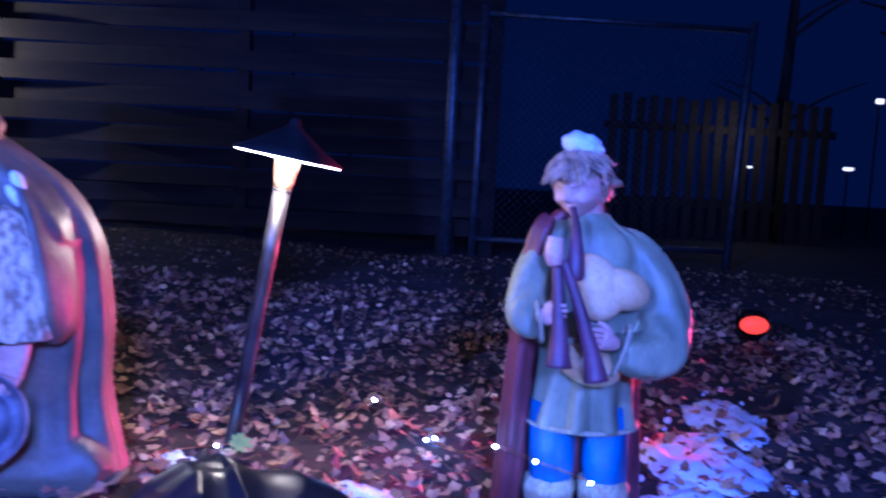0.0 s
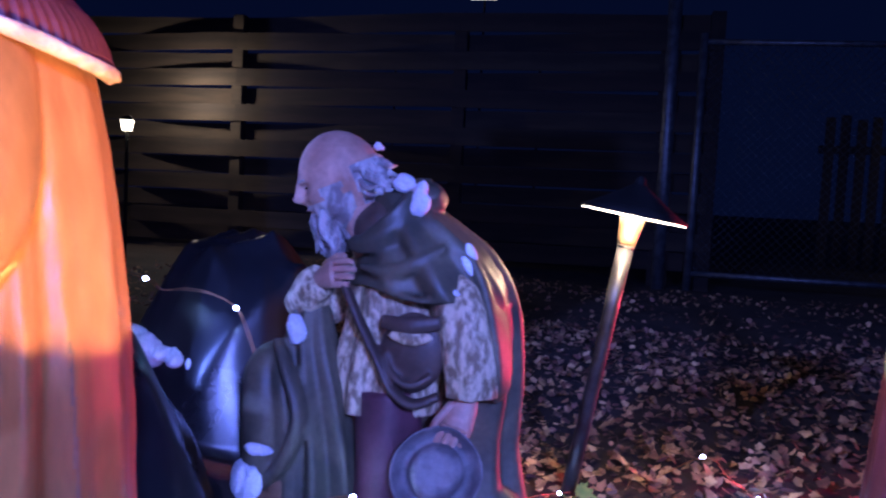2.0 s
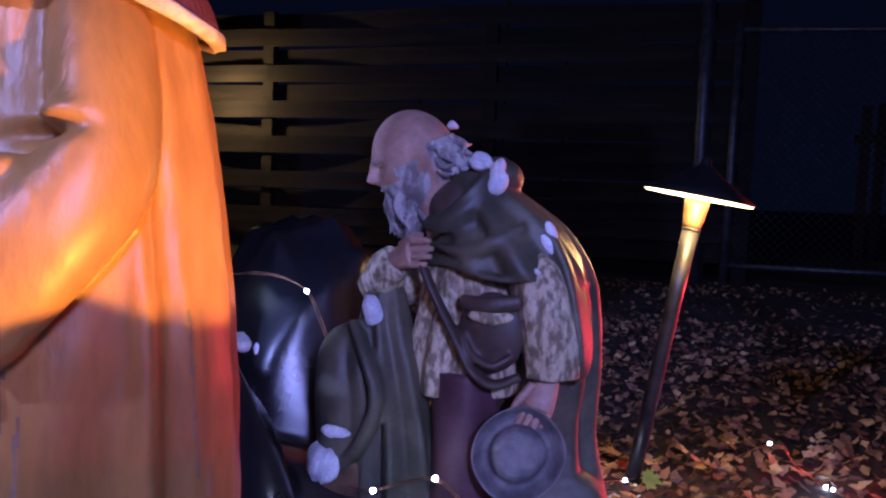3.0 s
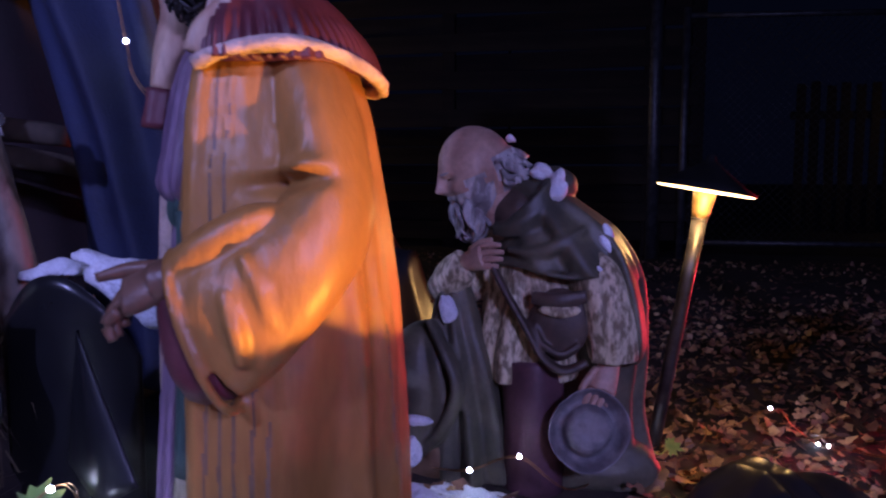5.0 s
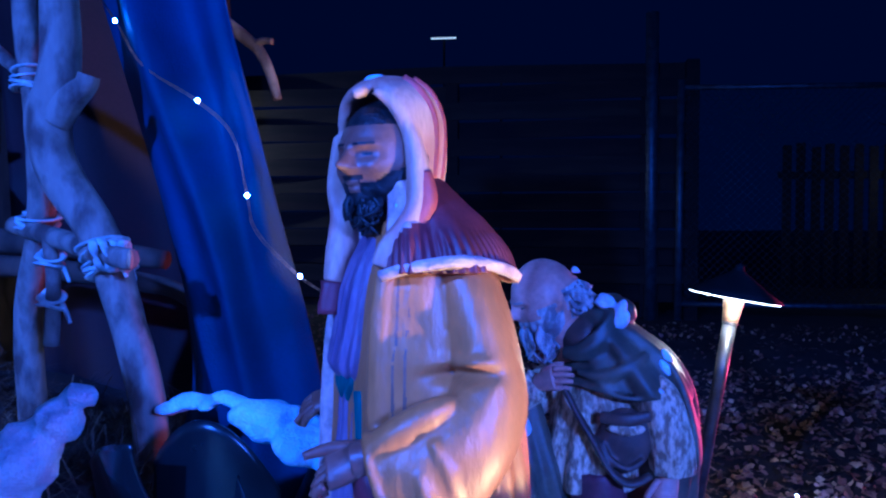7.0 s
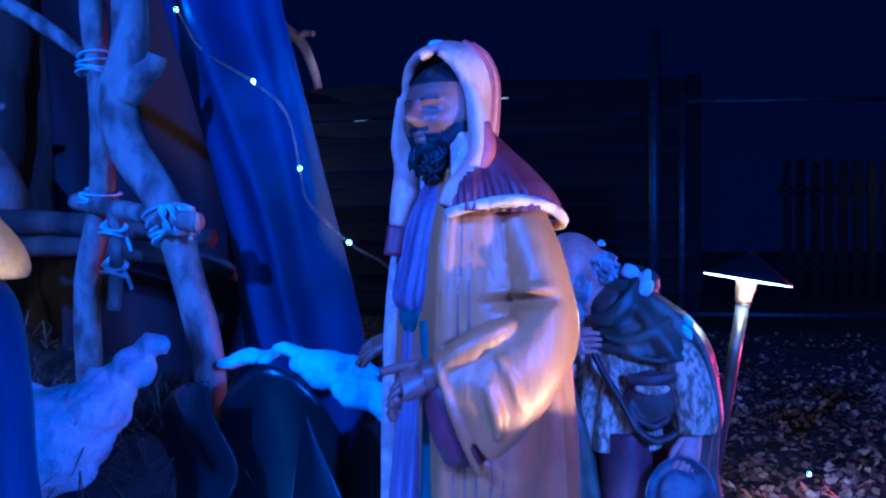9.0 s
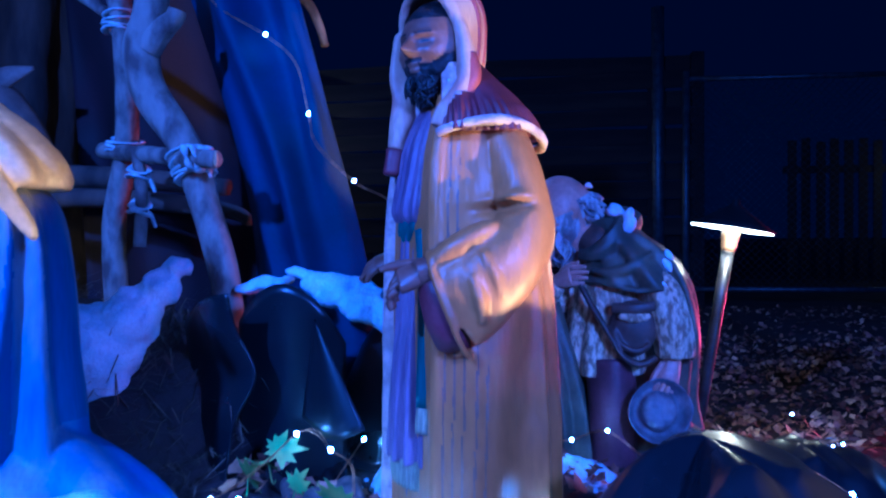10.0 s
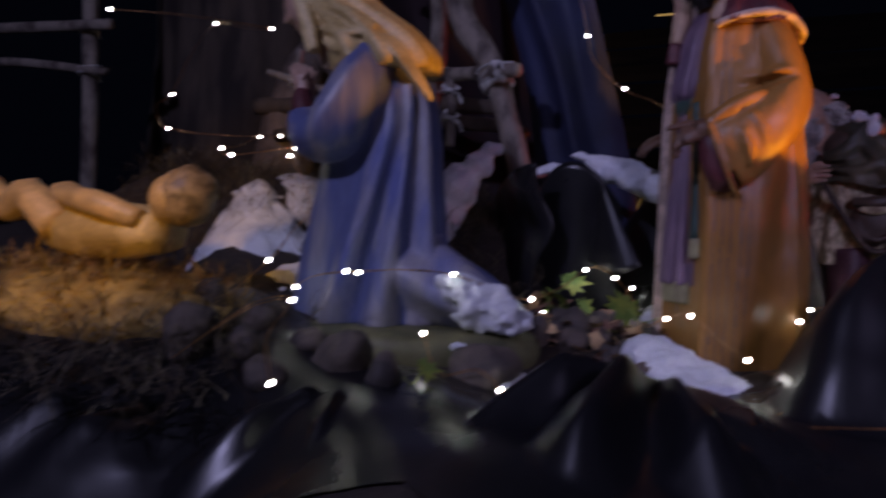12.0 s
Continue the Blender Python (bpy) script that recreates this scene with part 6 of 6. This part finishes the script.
def stone(c, s, seed, mat="rock"):
    bm = bmesh.new()
    blob(bm, c, s, 0, turn=(seed * 20, seed * 31, seed * 47), lump=0.45, freq=17, seg=26)
    tagged(part("stone", bm, M[mat]), "rounded grey-brown fieldstone at the edge of the bed", "stone", "edging stones")


rock_rng = random.Random(31)
BED_STONES = [(rock_rng.uniform(-1.13, -0.93), rock_rng.uniform(0.24, 0.48), rock_rng.uniform(0.012, 0.026)) for k in range(34)] + [(-1.55, -0.06, 0.045), (-1.30, -0.03, 0.040), (-1.22, -0.06, 0.030), (-1.60, 0.03, 0.035), (-1.48, 0.02, 0.03), (-1.38, 0.0, 0.028)]
for k, (x, y, r) in enumerate(((-1.135, 0.075, 0.045), (-1.37, -0.11, 0.032), (-1.45, -0.06, 0.03), (-1.06, 0.31, 0.018), (-0.955, -0.03, 0.03), (-1.0, 0.24, 0.016), (-1.12, 0.33, 0.016), *BED_STONES)):
    stone((x, y, height(x, y) + r * 0.35), (r * 1.2, r, r * 0.8), k)


def build_hay(name, mat, n, where, length, seed, label):
    rr = random.Random(seed)
    bm = bmesh.new()
    for k in range(n):
        x, y, z = where(rr)
        a, t = rr.uniform(0, 6.3), rr.gauss(0.05, 0.35)
        ln = length * rr.uniform(0.5, 1.3)
        d = Vector((math.cos(a) * math.cos(t), math.sin(a) * math.cos(t), math.sin(t)))
        side = Vector((-math.sin(a), math.cos(a), 0)) * 0.0011
        bend = Vector((rr.gauss(0, 0.15), rr.gauss(0, 0.15), rr.gauss(0.05, 0.2))) * ln
        p = Vector((x, y, z))
        q, e = p + d * ln * 0.5 + bend, p + d * ln
        v = [bm.verts.new(w) for w in (p - side, p + side, q + side, q - side, e)]
        bm.faces.new((v[0], v[1], v[2], v[3]))
        bm.faces.new((v[3], v[2], v[4]))
    tagged(part(name, bm, M[mat]), label, "hay", kind="stuff")


def on_crib(rr):
    a, d = rr.uniform(0, 6.3), rr.random() ** 0.5
    x, y = -1.87 + 0.36 * d * math.cos(a), 0.02 + 0.17 * d * math.sin(a)
    return x, y, 0.055 + 0.105 * math.sqrt(max(0, 1 - d * d)) + rr.uniform(-0.02, 0.01)


def on_bank(rr):
    x, y = rr.uniform(-2.3, -1.2), rr.uniform(0.38, 1.0)
    return x, y, height(x, y) + rr.uniform(0, 0.035)


def on_slope(rr):
    x, y = rr.uniform(-2.3, -1.42), rr.uniform(-0.26, 0.12)
    return x, y, 0.02 + 0.10 * (y + 0.26) + rr.uniform(-0.03, 0.05)


build_hay("slope_hay", "darkhay", 2600, on_slope, 0.08, 12, "dark weathered hay hanging over the front of the bed")
bm = bmesh.new()
blob(bm, (-1.87, 0.02, 0.065), (0.34, 0.155, 0.085), 0, lump=0.15, freq=14, seg=32)
tagged(part("hay_bed", bm, M["hay"]), "matted golden hay heap under the infant", "hay", kind="stuff")
build_hay("loose_hay", "hay", 2600, on_crib, 0.07, 3, "loose golden hay stalks under the infant")
build_hay("bank_hay", "darkhay", 5200, on_bank, 0.09, 8, "weathered dark hay strewn over the bank")


def build_maple(c, size, yaw, tilt, label):
    bm = bmesh.new()
    leaf_shape(bm, c, size, yaw, tilt, 0.25, lobes=5)
    tube(bm, [(*c, 0.0012), (c[0] - 0.5 * size * math.cos(yaw), c[1] - 0.5 * size * math.sin(yaw), c[2] - 0.02, 0.0012), (c[0] - size * math.cos(yaw), c[1] - size * math.sin(yaw), c[2] - 0.01, 0.001)], seg=5)
    tagged(part("maple_leaf", bm, M["maple"]), label, "leaf", "maple leaves")


for c, s, yaw, tilt in (((-0.975, 0.33, 0.105), 0.055, 2.8, (1.15, 0.1)), ((-1.14, 0.42, 0.10), 0.05, 1.9, (1.0, 0.1)), ((-1.05, 0.46, 0.06), 0.045, 0.9, (0.7, 0.2)), ((-1.00, 0.42, 0.05), 0.04, 3.9, (0.8, 0.3)), ((-1.105, 0.44, 0.135), 0.045, 0.4, (0.9, 0.2)), ((-1.07, 0.42, 0.09), 0.035, 1.5, (0.8, -0.3)), ((-1.13, 0.47, 0.10), 0.04, 2.2, (0.6, 0.3)), ((-1.17, -0.04, 0.05), 0.03, 1.0, (0.9, 0.4)), ((-1.03, -0.06, 0.03), 0.035, 2.0, (1.0, 0)), ((-0.355, 1.33, -0.07), 0.035, 0.2, (0.9, 0.5))):
    build_maple(c, s, yaw, tilt, "yellow-green maple leaf fallen among the stones")


# ---- string lights ----
def build_string(points, bulbs, label, r=0.0034):
    root = thing("string_light", label, "string lights", "strings of tiny lights")
    bm = bmesh.new()
    rr = random.Random(len(points))
    for off in (0.0011, -0.0011):
        rows = [(x + off, y, z + off + rr.uniform(-0.002, 0.002), 0.0006) for x, y, z in points]
        tube(bm, rows, seg=5, steps=7)
    part("wire", bm, M["copper"], root)
    bm = bmesh.new()
    blob(bm, (0, 0, 0), (r, r, r), seg=10)
    first = None
    for b in bulbs:
        if first is None:
            ob = first = part("bulb", bm, M["bulb"], root)
        else:
            ob = new("bulb", first.data)
            ob.parent = root
        ob.location = b


DRAPE_STRING = [(-1.46, 0.735, 1.05), (-1.379, 0.73, 0.933), (-1.33, 0.725, 0.86), (-1.233, 0.715, 0.802), (-1.175, 0.712, 0.745), (-1.150, 0.706, 0.655), (-1.135, 0.706, 0.60), (-1.066, 0.704, 0.534), (-1.00, 0.67, 0.50), (-0.95, 0.60, 0.46)]
build_string(DRAPE_STRING, [DRAPE_STRING[k] for k in (1, 3, 5, 7)], "thin copper wire of tiny white lights over the drape")
HEAP_STRING = [(-1.18, 1.0, 0.345), (-1.045, 0.97, 0.318), (-1.01, 0.96, 0.305), (-0.965, 0.955, 0.308), (-0.92, 0.955, 0.306), (-0.878, 0.955, 0.286), (-0.855, 0.95, 0.25), (-0.835, 0.945, 0.21)]
build_string(HEAP_STRING, [HEAP_STRING[k] for k in (1, 5)], "thin wire of tiny white lights over the plastic heap")
GROUND_STRING = [(-0.75, 0.80, 0.06), (-0.691, 0.75, 0.08), (-0.627, 0.80, 0.085), (-0.55, 0.83, 0.03), (-0.45, 1.20, -0.05), (-0.395, 1.34, -0.085), (-0.33, 1.45, -0.11), (-0.25, 1.56, -0.14), (-0.118, 1.499, -0.031), (-0.06, 1.53, -0.08), (0.011, 1.585, -0.135), (0.03, 1.50, -0.12), (-0.007, 1.46, -0.096), (0.06, 1.30, -0.06), (0.11, 1.20, -0.01), (0.178, 1.20, -0.032), (0.270, 1.19, -0.06), (0.33, 1.2, -0.12)]
build_string(GROUND_STRING, [GROUND_STRING[k] for k in (1, 2, 5, 7, 8, 10, 12, 14, 15, 16)], "thin copper wire of tiny white lights over the leaves")
FRONT_STRING = [(-1.465, 0.085, 0.131), (-1.40, 0.04, 0.155), (-1.332, 0.025, 0.166), (-1.312, 0.026, 0.165), (-1.25, 0.06, 0.17), (-1.198, 0.115, 0.163), (-1.15, 0.20, 0.13), (-1.127, 0.282, 0.115), (-1.10, 0.37, 0.13), (-1.071, 0.427, 0.160), (-1.04, 0.42, 0.165), (-1.011, 0.394, 0.15), (-0.99, 0.42, 0.12), (-0.974, 0.377, 0.086), (-0.93, 0.25, 0.09), (-0.90, 0.235, 0.104), (-0.865, 0.232, 0.111), (-0.82, 0.22, 0.08), (-0.784, 0.215, 0.056), (-0.75, 0.21, 0.04), (-0.72, 0.21, 0.045), (-0.718, 0.34, 0.101)]
build_string(FRONT_STRING, [FRONT_STRING[k] for k in (0, 2, 3, 5, 7, 9, 11, 13, 15, 16, 18, 20, 21)], "copper wire of tiny white lights wound round the statues")
BED_STRING = [(-1.17, 0.43, 0.05), (-1.136, 0.379, 0.081), (-1.12, 0.36, 0.04), (-1.104, 0.34, 0.013), (-1.05, 0.40, 0.05), (-1.011, 0.56, 0.12)]
build_string(BED_STRING, [BED_STRING[k] for k in (1, 3, 5)], "short run of tiny white lights between the stones")
LINER_STRING = [(-0.72, 0.20, 0.03), (-0.705, 0.11, 0.047), (-0.747, 0.083, 0.002), (-0.68, 0.02, 0.02), (-0.583, -0.03, 0.045)]
build_string(LINER_STRING, [LINER_STRING[k] for k in (1, 2, 4)], "tiny white lights at the foot of the black liner")
RIDGE_STRING = [(-0.50, 0.36, 0.18), (-0.441, 0.395, 0.165), (-0.40, 0.42, 0.14), (-0.36, 0.40, 0.12), (-0.30, 0.38, 0.08), (-0.29, 0.25, 0.07), (-0.32, 0.10, 0.05)]
build_string(RIDGE_STRING, [RIDGE_STRING[k] for k in (1, 3, 5)], "tiny white lights on a wire over the black hump")
HAY_STRING = [(-1.60, 0.06, 0.10), (-1.481, 0.033, 0.176), (-1.50, 0.12, 0.22), (-1.52, 0.20, 0.26), (-1.60, 0.28, 0.33), (-1.639, 0.299, 0.366), (-1.645, 0.324, 0.384), (-1.70, 0.20, 0.36), (-1.76, 0.24, 0.378), (-1.85, 0.40, 0.40), (-1.896, 0.527, 0.436), (-1.922, 0.642, 0.451), (-2.05, 0.60, 0.45), (-2.206, 0.545, 0.468), (-2.10, 0.40, 0.50), (-1.98, 0.33, 0.51), (-2.08, 0.5, 0.65), (-2.175, 0.684, 0.769), (-2.05, 0.65, 0.74), (-1.934, 0.617, 0.718), (-2.05, 0.45, 0.72), (-2.179, 0.336, 0.716)]
build_string(HAY_STRING, [HAY_STRING[k] for k in (1, 5, 6, 7, 8, 10, 11, 13, 15, 17, 19, 21)], "wire of tiny white lights strewn over hay and branches")
EDGE_STRING = [(-1.212, 0.045, 0.081), (-1.18, 0.03, 0.03), (-1.12, 0.025, 0.04), (-1.078, 0.005, 0.022), (-1.05, -0.03, -0.02), (-1.0, -0.02, -0.05), (-0.966, -0.01, -0.03)]
build_string(EDGE_STRING, [EDGE_STRING[k] for k in (0, 3, 6)], "wire of tiny white lights hanging over the stones")
SIDE_STRING = [(-1.45, -0.2, 0.06), (-1.36, -0.16, 0.13), (-1.326, -0.117, 0.136), (-1.30, -0.2, 0.10), (-1.255, -0.25, 0.06)]
build_string(SIDE_STRING, [SIDE_STRING[k] for k in (2, 4)], "wire of tiny white lights over the liner before the hay")
